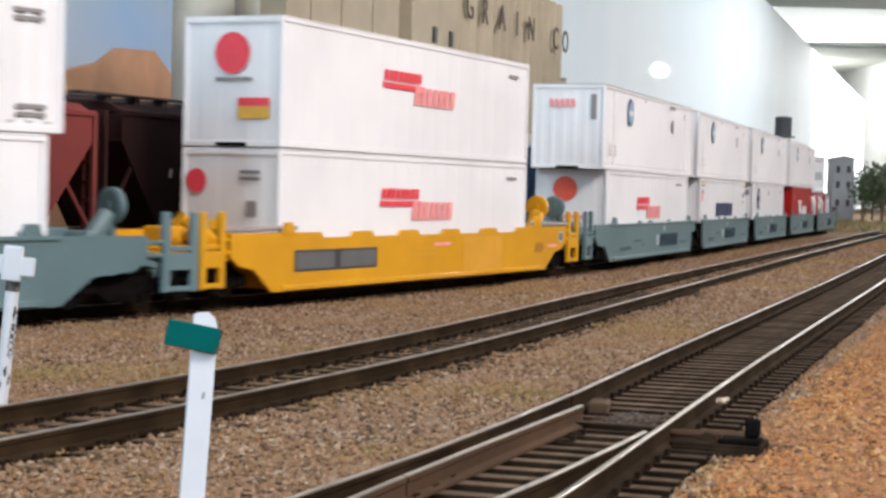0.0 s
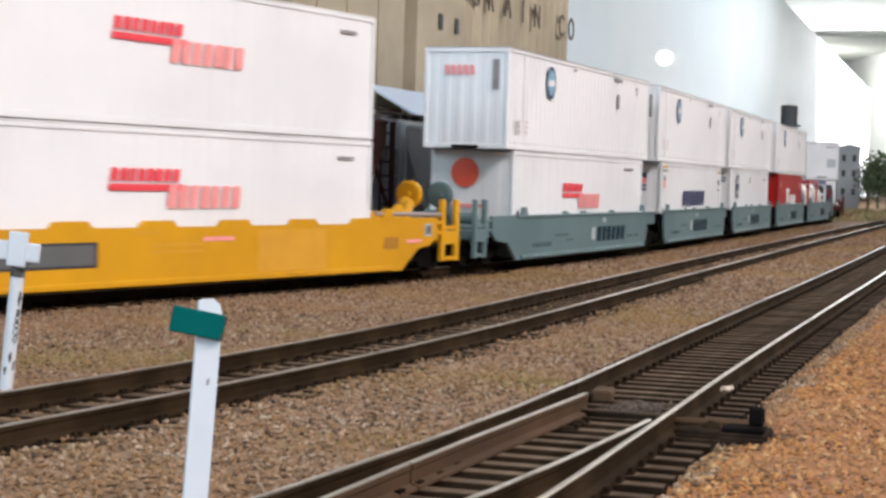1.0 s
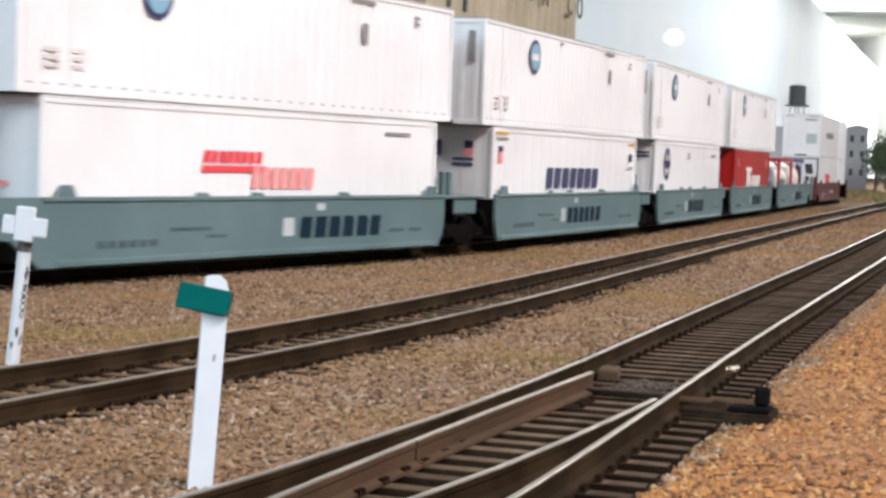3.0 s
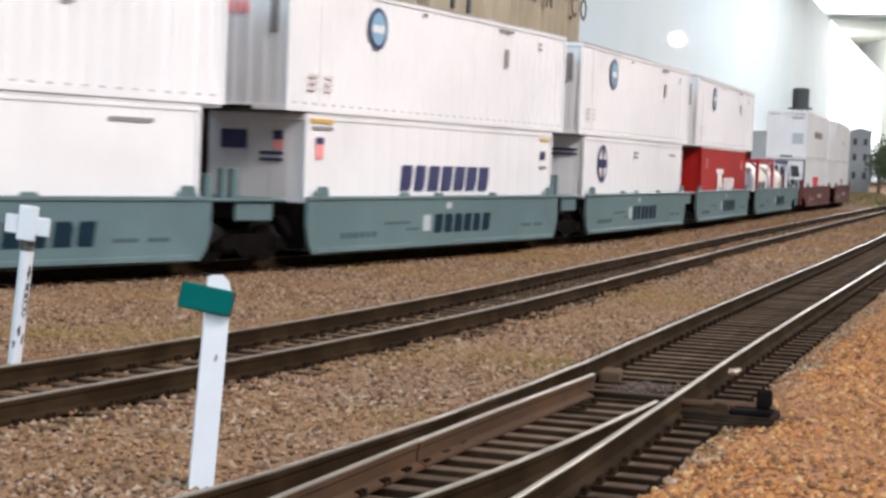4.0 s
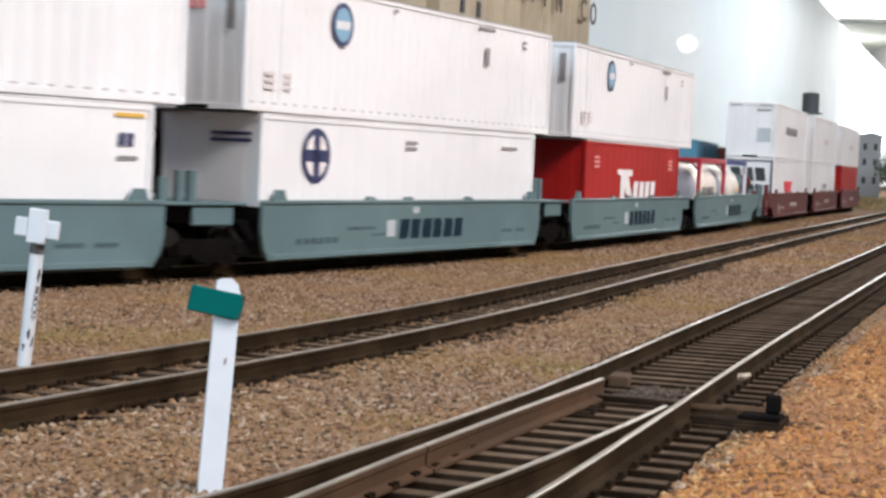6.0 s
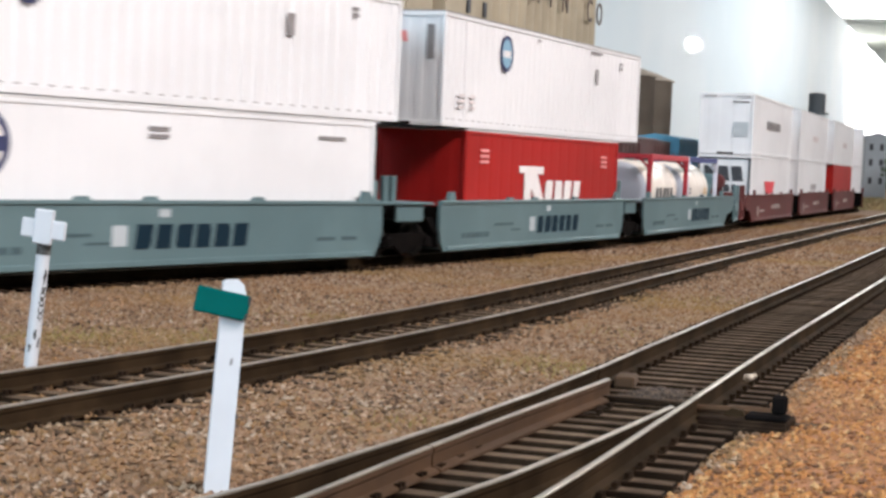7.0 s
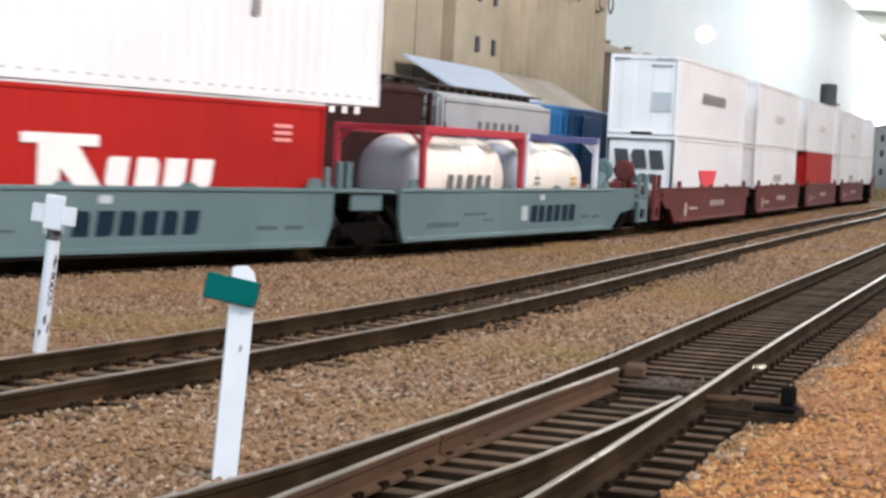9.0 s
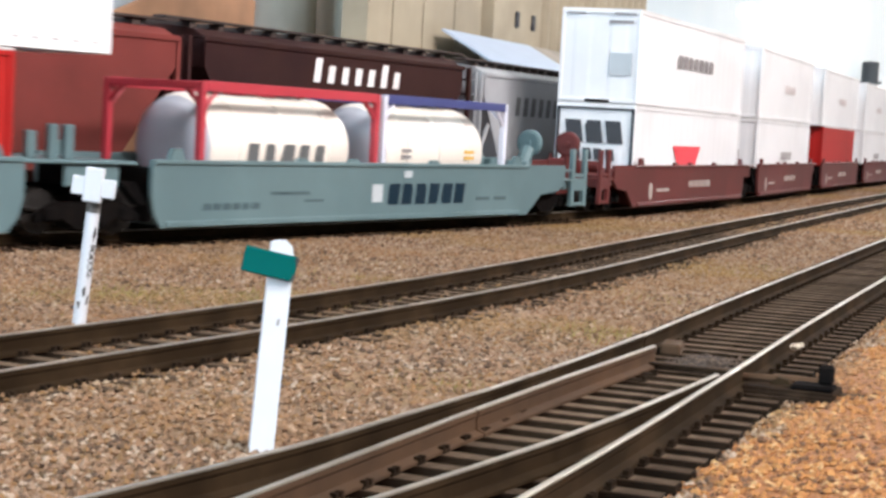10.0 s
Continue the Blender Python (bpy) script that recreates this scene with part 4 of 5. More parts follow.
    for i in range(5):
        off = b0 + i * PITCH
        car = stacked(well_unit(BROWNRED, "red-brown articulated well car unit", i == 0, i == 4), off, 0)
        wordmark(car, "wordmark", -10, 26, 7.4, 10.0, -17.24, 9, INK_CREAM, "pale wordmark blocks", gap=0.4)
        patch(car, "small_print", -58, -40, 6.4, 7.4, -17.24, INK_CREAM)
        disc(car, "emblem", -66, 6.6, -17.24, 2.6, 3.2, INK_CREAM, "small pale round emblem")
        for z in (LOW_Z, MID_Z):
            up = z > 20
            red = i == 2 and not up
            lab = "red container in a red-brown car" if red else ("white container atop a red-brown car" if up else "white container in a red-brown car")
            c = stacked(container(150 if red else 168, 33.3, RED if red else WHITE, lab), off, z)
            e = -75.1 if red else -84.1
            if i == 0 and up:
                wordmark(c, "wordmark", -30, 28, 15.6, 20.4, SIDE, 7, INK_GREY, "grey wordmark blocks")
                patch(c, "grey_panel", -12.3, -4.1, 9.9, 17.9, e, INK_PALE, "pale grey panel on the end", "end")
                small_print(c, -12, 28.6, e, 1, 9, "end")
                patch(c, "dark_slot", -13, -5, 31.6, 32.2, e, INK_GREY, face="end"), patch(c, "dark_slot", 6, 13, 31.6, 32.2, e, INK_GREY, face="end")
            elif i == 0:
                part("red_cup", Geo().prism_xz([(-22, 12), (6, 12), (14, 19.5), (-30, 19.5)], SIDE - 0.05, SIDE + 0.05), INK_RED, c, "red cup-shaped mark")
                wordmark(c, "wordmark", -10.8, 11.7, 19.4, 27.5, e, 3, INK_BLACK, "black wordmark blocks on the end", "end")
                wordmark(c, "wordmark", -8, 9, 13.2, 17.4, e, 4, INK_BLACK, "black wordmark blocks on the end", "end")
                for a, b, z0, z1 in ((-14.6, 14.6, 31.4, 32.2), (-14.6, -13.4, 2, 31.4), (13.4, 14.6, 2, 31.4)):
                    patch(c, "black_border", a, b, z0, z1, e, INK_BLACK, face="end")
            elif not red:
                wordmark(c, "wordmark", -12, 22, 14, 18, SIDE, 7, INK_FAINT if up else INK_SHADE_AND_PRINT, "faded grey wordmark blocks")
                if i == 2:
                    patch(c, "dark_mark", 4, 10, 25, 30, e, INK_GREY, face="end"), small_print(c, -8, 29, e, 2, 7, "end")


INK_BAR = node_mat("grey_brown_bar", (0.26, 0.21, 0.2), 0.55, grain=0.1, scale=150)
INK_FADED = node_mat("faded_dark_green_print", (0.045, 0.078, 0.088), 0.6, grain=0.2, scale=150)
INK_MUSTARD = node_mat("mustard_marking", (0.58, 0.28, 0.02), 0.55, grain=0.08, scale=150)
INK_BROWN = node_mat("brown_marking", (0.30, 0.13, 0.02), 0.55, grain=0.1, scale=150)
INK_DARKGREY = node_mat("dark_grey_marking", (0.10, 0.10, 0.10), 0.55, grain=0.1, scale=150)
INK_FAINT = node_mat("faint_pinkish_print", (0.62, 0.55, 0.54), 0.55, grain=0.06, scale=150)
INK_PALE = node_mat("pale_grey_marking", (0.42, 0.45, 0.47), 0.55, grain=0.06, scale=150)
INK_SKY = node_mat("pale_blue_marking", (0.20, 0.36, 0.48), 0.5, grain=0.08, scale=200)


def tank(frame_mat, label, rail_mat, lettered):
    c = thing("tank_container", label, "tank container", "tank containers")
    h = 35.5
    g = Geo()
    g.smooth = True
    g.turned([(-31, 2), (-30.7, 6), (-29.8, 9), (-28.0, 11.4), (-25.5, 12.6), (25.5, 12.6), (28.0, 11.4), (29.8, 9), (30.7, 6), (31, 2)], "x", 32, (0, 0, 15.0))
    part("tank", g, TANK_CREAM, c)
    g = Geo()
    g.smooth = True
    g.turned([(-31.3, 2), (-31.0, 6), (-30.1, 9.1), (-28.3, 11.6)], "x", 32, (0, 0, 15.0))
    part("tank_end", g, TANK_GREY, c, "pale grey domed tank end")
    for x in (-18, 0, 18):
        g = Geo()
        g.smooth = True
        g.turned([(x - 0.6, 12.6), (x - 0.5, 12.9), (x + 0.5, 12.9), (x + 0.6, 12.6)], "x", 32, (0, 0, 15.0))
        part("band", g, TANK_CREAM, c)
    for e in (-1, 1):
        for y in (-14.2, 14.2):
            part("corner_post", Geo().box(e * h - 0.9, e * h + 0.9, y - 0.9, y + 0.9, 0, 30, 0.15), frame_mat, c)
            s = 1 if y > 0 else -1
            part("brace", Geo().rod((e * h, y, 24), (e * h, y - s * 5, 29), 0.6, 6), frame_mat, c)
            part("side_brace", Geo().rod((e * h, y, 23), (e * (h - 6), y, 28.8), 0.6, 6), frame_mat, c)
        part("end_header", Geo().box(e * h - 0.9, e * h + 0.9, -13.3, 13.3, 28.2, 30, 0.15), rail_mat, c)
        part("end_sill", Geo().box(e * h - 0.9, e * h + 0.9, -13.3, 13.3, 0, 1.8, 0.15), frame_mat, c)
    for y in (-14.2, 14.2):
        part("top_rail", Geo().box(-h + 0.9, h - 0.9, y - 0.9, y + 0.9, 27.8, 30.2, 0.15), rail_mat, c)
        part("bottom_rail", Geo().box(-h + 0.9, h - 0.9, y - 0.8, y + 0.8, 0, 1.6, 0.15), frame_mat, c)
    part("walkway", Geo().box(-20, 20, -4, 4, 28.4, 29.0, 0.1), BLACK, c, "dark walkway over the tank")
    for x in (-14, 14):
        part("valve", Geo().turned([(27, 2.2), (28.6, 2.2), (29.2, 1.2)], "z", 12, (x, 0, 0)), TANK_GREY, c)
    if lettered:
        wordmark(c, "wordmark", -16, 18, 11.4, 16.2, -12.85, 5, INK_DARKGREY, "dark grey wordmark blocks", gap=0.4)
    else:
        small_print(c, -22, 15, -12.85, 2, 5, ink=INK_GREY), small_print(c, 14, 15, -12.85, 2, 6, ink=INK_GOLD)
    return c


build_train()


# ---- cars on the siding ----
def hopper(paint, label, length, s, lettering=None, top=50.0, inset=4.0):
    """Covered hopper: x along, with sloping ends, side sheets, roof walk, hatches and outlet bays."""
    c = thing("hopper_car", label, "rail car", "cars on the siding")
    h = length / 2
    z1 = top - 4
    for sgn in (-1, 1):
        part("side_sheet", Geo().prism_xz([(-h + inset, z1 - 8), (-h + inset, z1), (h - inset, z1), (h - inset, z1 - 8), (h - 18 - inset, 15), (-h + 18 + inset, 15)], sgn * 15.2 - 0.4, sgn * 15.2 + 0.4), paint, c)
        part("side_sill", Geo().box(-h, h, sgn * 14.6 - 0.8, sgn * 14.6 + 0.8, 10.5, 14.5, 0.2), paint, c)
        part("top_chord", Geo().box(-h + inset - 1, h - inset + 1, sgn * 15.4 - 0.7, sgn * 15.4 + 0.7, z1 - 1.2, z1 + 0.4, 0.2), paint, c)
        for e in (-1, 1):
            part("end_post", Geo().box(e * (h - 2.5) - 0.8, e * (h - 2.5) + 0.8, sgn * 14.6 - 0.8, sgn * 14.6 + 0.8, 14.5, z1, 0.15), paint, c)
            part("end_brace", Geo().rod((e * (h - 3), sgn * 14.4, 15), (e * (h - 17), sgn * 14.4, z1 - 12), 0.7, 6), paint, c)
    part("roof", Geo().prism_yz([(-15.2, z1), (15.2, z1), (11, z1 + 2.2), (4, z1 + 3.1), (-4, z1 + 3.1), (-11, z1 + 2.2)], -h + inset, h - inset), paint, c)
    part("slope_sheet", Geo().prism_xz([(-h + inset + 0.5, z1 - 8), (-h + inset + 0.5, z1 - 0.2), (h - inset - 0.5, z1 - 0.2), (h - inset - 0.5, z1 - 8), (h - 18.5 - inset, 15.2), (-h + 18.5 + inset, 15.2)], -14.6, 14.6), paint, c)
    for k in range(3):
        x = -h + 40 + k * (length - 80) / 2
        part("outlet_bay", Geo().loft([[(x - 17, -13, 14.8), (x + 17, -13, 14.8), (x + 17, 13, 14.8), (x - 17, 13, 14.8)], [(x - 5, -6, 4.5), (x + 5, -6, 4.5), (x + 5, 6, 4.5), (x - 5, 6, 4.5)]]), paint, c)
    for sgn in (-1, 1):
        part("roof_walk", Geo().box(-h - 2, h + 2, sgn * 8 - 2.2, sgn * 8 + 2.2, z1 + 4.4, z1 + 5.0, 0.1), ROOFWALK, c, "dark running board on the roof")
    for k in range(12):
        x = -h + 12 + k * (length - 24) / 11
        part("hatch_bracket", Geo().box(x - 1.4, x + 1.4, -9, 9, z1 + 2.4, z1 + 4.3, 0.2), ROOFWALK, c)
    part("centre_sill", Geo().box(-h + 1, h - 1, -4, 4, 8.6, 12, 0.3), paint, c)
    for e in (-1, 1):
        truck(c, e * (h - 22))
        part("end_platform", Geo().box(e * (h - 10) - 10, e * (h - 10) + 10, -14, 14, 12, 13.2, 0.2), paint, c)
        g = Geo()
        for y in (-13.5, -9.5):
            g.rod((e * (h - 1), y, 10), (e * (h - 1), y, z1), 0.45, 6)
        for z in range(13, int(z1), 5):
            g.rod((e * (h - 1), -13.5, z), (e * (h - 1), -9.5, z), 0.4, 6)
        part("ladder", g, paint, c)
    if lettering:
        x0, x1, z0, zt, n, ink = lettering
        w = (x1 - x0) / n
        for i in range(n):
            tall = zt if i in (0, 5) or n < 8 else zt - (zt - z0) * 0.3
            part("letter_block", letter_block(w * (0.28 if n < 5 else 0.5), tall - z0), ink, c).location = ((x0 + i * w) * MM, -15.75 * MM, z0 * MM)
    x, y, a = on_line(MAIN, s, 50)
    c.matrix_world = mm_pose(x, y, 0, math.degrees(a))
    return c


def letter_block(w, h):
    """A plain slanted block."""
    return Geo().prism_xz(mark_shape(0, w, 0, h), -0.05, 0.05)


ROOFWALK = node_mat("rusty_running_board", (0.05, 0.032, 0.026), 0.8, grain=0.3, scale=200)
hopper(HOPPER_RED, "oxide-red covered hopper car on the siding", 190, -48)
BROWN_CAR = hopper(HOPPER_BROWN, "dark brown covered hopper car with pale lettering blocks", 170, 138, (-54, -30, 29.6, 32.0, 4, INK_CREAM), 51, 9.0)
for k in range(7):
    part("letter_block", letter_block(3.6, 7.2 if k in (0, 5) else 5.2), INK_WHITE, BROWN_CAR).location = ((-21 + 8 * k) * MM, -15.75 * MM, 37.5 * MM)
hopper(HOPPER_GREY, "light grey covered hopper car with dark lettering blocks", 124, 296, (-26, 24, 31.5, 38.5, 6, INK_DARKGREY), 50)


def boxcar(paint, label, length, s, top=50):
    c = thing("boxcar", label, "rail car", "cars on the siding")
    h = length / 2
    part("body", Geo().box(-h, h, -14.6, 14.6, 10, top - 3, 0.3), paint, c)
    part("roof", Geo().prism_yz([(-15, top - 3), (15, top - 3), (15, top - 2.4), (0, top), (-15, top - 2.4)], -h - 0.4, h + 0.4), paint, c)
    for sgn in (-1, 1):
        d = part("door", Geo().box(-17, 17, sgn * 15.2 - 0.5, sgn * 15.2 + 0.5, 10.5, top - 4.5, 0.2), paint, c)
        part("door_track", Geo().box(-36, 20, sgn * 15.6 - 0.5, sgn * 15.6 + 0.5, 9.6, 10.4), paint, d)
        pts, a, b = corrugated(length - 2, 12, top - 5, 0.35, 9, sgn * 14.6, sgn, 0.7)
        part("side_sheet", Geo().loft([[(x, y, z) for x, y in pts] for z in (a, b)]), paint, c)
    for e in (-1, 1):
        truck(c, e * (h - 22))
    x, y, a = on_line(MAIN, s, 50)
    c.matrix_world = mm_pose(x, y, 0, math.degrees(a))
    return c


boxcar(CAR_BLUE, "blue box car on the siding", 130, 427)
boxcar(BOX_BROWN, "dark brown box car on the siding", 140, 567, 46)
boxcar(CAR_SKY, "pale blue box car on the siding", 160, 745, 49)
boxcar(HOPPER_RED, "oxide-red box car on the siding", 160, 955, 46)


# ---- grain elevator and what stands behind the siding ----
def elevator():
    ob = thing("grain_elevator", "beige grain elevator with concrete silos and dark lettering", "building")

    def at(s, side):
        return on_line(MAIN, s, side)
    # two round concrete silos
    for deg, dist, r in ((-7.5, 850, 14.8), (-5.4, 880, 17.0)):
        x, y = bearing(deg, dist)
        g = Geo()
        g.smooth = True
        g.turned([(-4, r), (150, r), (151, r - 1)], "z", 40, (x, y, 0))
        part("silo", g, CONCRETE, ob, "grey round concrete silo")
    # plain bays, then the taller ribbed front
    def bay(s0, s1, side, depth, top, name, material):
        x0, y0, _ = at(s0, side)
        x1, y1, _ = at(s1, side)
        h = math.atan2(y1 - y0, x1 - x0)
        px, py = -depth * math.sin(h), depth * math.cos(h)
        q = [(x0, y0), (x1, y1), (x1 + px, y1 + py), (x0 + px, y0 + py)]
        return part(name, Geo().loft([[(x, y, z) for x, y in q] for z in (-4, top)]), material, ob)
    edges = [318, 345, 380, 420, 458]
    for a, b in zip(edges, edges[1:]):
        bay(a + 0.8, b - 0.8, 121, 12, 150, "wall_bay", BEIGE)
    bay(330, 470, 126, 10, 148, "rear_wall", BEIGE)
    bay(468, 545, 118, 62, 156, "headhouse", BEIGE)
    s = 546
    while s < 800:
        w = 17
        x, y, h = at(s + w / 2, 130)
        g = Geo()
        g.smooth = True
        g.turned([(-4, w * 0.54), (154, w * 0.54), (154.6, w * 0.5)], "z", 20, (x, y, 0))
        part("bin", g, BEIGE, ob)
        s += w
    bay(545, 806, 128, 55, 152, "core_wall", BEIGE)
    for s in (504, 532):
        for z in (78, 104):
            x, y, h = at(s, 117.4)
            w = part("window", Geo().box(-2.6, 2.6, -0.5, 0.5, 0, 8, 0.2), INK_BLACK, ob, "narrow dark window slot")
            w.matrix_world = mm_pose(x, y, z, math.degrees(h))
    for ch, s in (("G", 572), ("R", 602), ("A", 638), ("I", 672), ("N", 706), ("C", 770), ("O", 797)):
        cu = bpy.data.curves.new("letter", "FONT")
        cu.body, cu.size, cu.extrude, cu.align_x = ch, 0.021, 0.0003, "CENTER"
        tmp = new("letter_curve", cu)
        bpy.context.view_layer.update()
        me = bpy.data.meshes.new_from_object(tmp.evaluated_get(bpy.context.evaluated_depsgraph_get()))
        bpy.data.objects.remove(tmp)
        me.materials.clear()
        me.materials.append(INK_DARKBROWN)
        x, y, h = at(s, 119.2)
        L = part("letter", me, None, ob)
        L.matrix_world = mm_pose(x, y, 123, math.degrees(h)) @ pose(0, 0, 0, 90)
    # lower group of storage bins past the tall front
    for s in (868, 938, 1010, 1082):
        x, y, h = at(s, 155)
        g = Geo()
        g.smooth = True
        g.turned([(-4, 31.5), (100, 31.5), (100.2, 33.2), (101.2, 33.2), (107.5, 18), (111, 6)], "z", 32, (x, y, 0))
        part("storage_bin", g, WEATHERED, ob, "weathered brown-grey storage bin")
        part("bin_vent", Geo().turned([(110, 3), (113.5, 3), (114.5, 4.5), (115.5, 1)], "z", 12, (x, y, 0)), WEATHERED, ob)
    return ob


INK_DARKBROWN = node_mat("dark_brown_lettering", (0.07, 0.045, 0.035), 0.7, grain=0.2, scale=150)
WEATHERED = node_mat("weathered_bin_metal", (0.31, 0.265, 0.215), 0.75, grain=0.15, scale=50, second=(0.23, 0.196, 0.16), mix_scale=14)


def shed():
    """Long low shed with a pale metal roof, before the elevator."""
    ob = thing("loading_shed", "long loading shed with a pale blue metal roof", "building")
    x0, y0, _ = on_line(MAIN, 330, 84)
    x1, y1, _ = on_line(MAIN, 640, 84)
    h = math.atan2(y1 - y0, x1 - x0)
    n = math.hypot(x1 - x0, y1 - y0)
    part("wall", Geo().box(n * 0.2, n, 3, 28, -4, 52, 0.3), BEIGE, ob)
    part("roof", Geo().prism_yz([(0, 52), (31, 69), (31, 70), (0, 53.2)], n * 0.2, n * 0.62), SHED, ob, "pale blue sheet metal roof")
    part("roof", Geo().prism_yz([(0, 52), (31, 69), (31, 69.8), (0, 53)], n * 0.62 + 0.6, n), WEATHERED, ob, "brown-grey sheet metal roof")
    part("gutter", Geo().box(n * 0.2, n, -1.4, -0.1, 51.4, 53, 0.2), ROOFWALK, ob)
    ob.matrix_world = mm_pose(x0, y0, 0, math.degrees(h))
    return ob


elevator()
shed()
mesa()


TOWER = node_mat("weathered_dark_tower", (0.06, 0.07, 0.078), 0.8, grain=0.2, scale=60, second=(0.045, 0.05, 0.055), mix_scale=20)


def water_tower():
    ob = thing("water_tower", "dark wooden water tower on tall legs", "water tower")
    x, y = bearing(11.43, 1650)
    part("tank", Geo().turned([(86, 7.6), (103, 7.6)], "z", 24), TOWER, ob)
    part("tank_roof", Geo().turned([(103.1, 8.0), (104, 6), (104.6, 1)], "z", 24), TOWER, ob)
    for a in (45, 135, 225, 315):
        c, s = math.cos(radians(a)), math.sin(radians(a))
        part("leg", Geo().rod((6.4 * c, 6.4 * s, 86), (8.4 * c, 8.4 * s, -4), 0.35, 6), TOWER, ob)
    part("deck", Geo().box(-8, 8, -8, 8, 84.6, 86, 0.2), TOWER, ob)
    ob.matrix_world = mm_pose(x, y, 0, 20)


def dark_building():
    ob = thing("warehouse", "dark grey warehouse at the far end of the yard", "building")
    x, y = bearing(13.3, 2500)
    part("wall", Geo().box(-16, 14, -40, 40, -4, 84, 0.4), SLATE, ob)
    part("roof", Geo().prism_xz([(-17.5, 84), (15.5, 84), (15.5, 86), (-1, 90), (-17.5, 86)], -42, 42), SLATE, ob)
    for z in (20, 45, 66):
        for q in (-8, 6):
            part("window", Geo().box(q - 2.5, q + 2.5, -40.6, -39.9, z, z + 9, 0.1), INK_BLACK, ob)
    ob.matrix_world = mm_pose(x, y, 0, -8)


SLATE = node_mat("slate_grey_siding", (0.30, 0.32, 0.34), 0.7, grain=0.1, scale=40, second=(0.25, 0.265, 0.28), mix_scale=12)


def tree(x, y, height, spread, seed):
    """A small model tree: tapered trunk, limbs and many leaf clumps."""
    rnd = random.Random(seed)
    ob = thing("tree", "dull green model tree with an uneven crown", "tree", "trees at the far end")
    g = Geo().rod((0, 0, -5), (0, 0, height * 0.5), height * 0.035, 8, height * 0.02)
    tips = []
    for i in range(9):
        a, r = rnd.uniform(0, 6.28), rnd.uniform(0.3, 0.8) * spread
        z = height * rnd.uniform(0.45, 0.95)
        p = (r * math.cos(a), r * math.sin(a), z)
        g.rod((0, 0, height * rnd.uniform(0.2, 0.5)), p, height * 0.016, 6, height * 0.006)
        tips.append(p)
    part("trunk", g, BARK, ob)
    lv, lf = [], []
    for i in range(900):
        t = rnd.choice(tips)
        q = [t[k] + rnd.gauss(0, 1) * (spread * 0.26 if k < 2 else height * 0.11) for k in range(3)]
        if q[2] < height * 0.12:
            continue
        u = Vector((rnd.gauss(0, 1), rnd.gauss(0, 1), rnd.gauss(0, 1))).normalized()
        v = u.orthogonal().normalized()
        w = u.cross(v)
        sz = height * rnd.uniform(0.02, 0.045)
        k = len(lv)
        lv += [tuple(Vector(q) + v * sz), tuple(Vector(q) + w * sz), tuple(Vector(q) - v * sz), tuple(Vector(q) - w * sz * 0.7), tuple(Vector(q) + u * sz * 0.7)]
        lf += [(k, k + 1, k + 4), (k + 1, k + 2, k + 4), (k + 2, k + 3, k + 4), (k + 3, k, k + 4), (k + 3, k + 2, k + 1, k)]
    part("crown", Geo().add(lv, lf), LEAF, ob)
    ob.matrix_world = mm_pose(x, y, GROUND_Z, rnd.uniform(0, 360))


water_tower()
dark_building()
for k, (b, d, hgt, spr) in enumerate(((14.0, 2300, 62, 22), (14.6, 2150, 70, 26), (15.3, 2350, 74, 28), (13.6, 2650, 40, 18), (16.2, 2250, 70, 26), (14.3, 3000, 66, 26))):
    tree(*bearing(b, d), hgt, spr, k + 3)


def low_scrub():
    """Tufts of dry scrub and loose soil where the tracks bend away."""
    rnd = random.Random(8)
    vs, fs = [], []
    for i in range(420):
        b, d = rnd.uniform(12.6, 15.2), rnd.uniform(1750, 2250)
        x, y = bearing(b, d)
        for j in range(6):
            r, hgt = rnd.uniform(2, 6), rnd.uniform(3, 9)
            a = rnd.uniform(0, 6.28)
            k = len(vs)
            ox, oy = x + rnd.gauss(0, 4), y + rnd.gauss(0, 4)
            vs += [(ox + r * math.cos(a), oy + r * math.sin(a), GROUND_Z - 0.5), (ox - r * math.cos(a), oy - r * math.sin(a), GROUND_Z - 0.5), (ox + r * math.sin(a), oy - r * math.cos(a), GROUND_Z - 0.5), (ox + rnd.gauss(0, 2), oy + rnd.gauss(0, 2), GROUND_Z + hgt)]
            fs += [(k, k + 1, k + 3), (k + 1, k + 2, k + 3), (k + 2, k, k + 3)]
    tagged(new("scrub", mesh_of(Geo().add(vs, fs), "scrub", SCRUB)), "dry tan scrub tufts at the far bend", "scrub", kind="stuff")


SCRUB = node_mat("dry_scrub", (0.26, 0.19, 0.10), 0.95, grain=0.4, scale=120, second=(0.20, 0.18, 0.08), mix_scale=30)
low_scrub()

# ---- posts beside the track ----
post = thing("marker_post", "white round-topped post with a green plate", "sign post")
part("post", Geo().prism_xz([(-1.1, -6), (1.1, -6), (1.1, 15.4), (0.8, 16.4), (0.2, 16.9), (-0.6, 16.8), (-1.1, 16.6)], -0.8, 0.8), POST_WHITE, post)
plate = part("plate", Geo().box(-2.5, 2.4, -0.35, 0.35, -1.18, 1.18, 0.12), GREEN, post, "dark green plate")
part("paint_chip", Geo().prism_xz([(1.9, -1.16), (2.38, -1.1), (2.42, -0.3), (2.2, -0.5), (2.15, -0.9)], -0.4, -0.3), CHIPPED, plate, "chipped pale corner")
part("paint_chip", Geo().prism_xz([(2.25, 0.5), (2.42, 0.2), (2.42, 1.1), (2.1, 1.12)], -0.4, -0.3), CHIPPED, plate, "chipped pale edge")
part("fleck", Geo().prism_xz([(0.1, 9.0), (0.35, 9.1), (0.4, 9.7), (0.15, 9.6)], -0.86, -0.78), INK_GREY, post, "dark fleck in the paint")
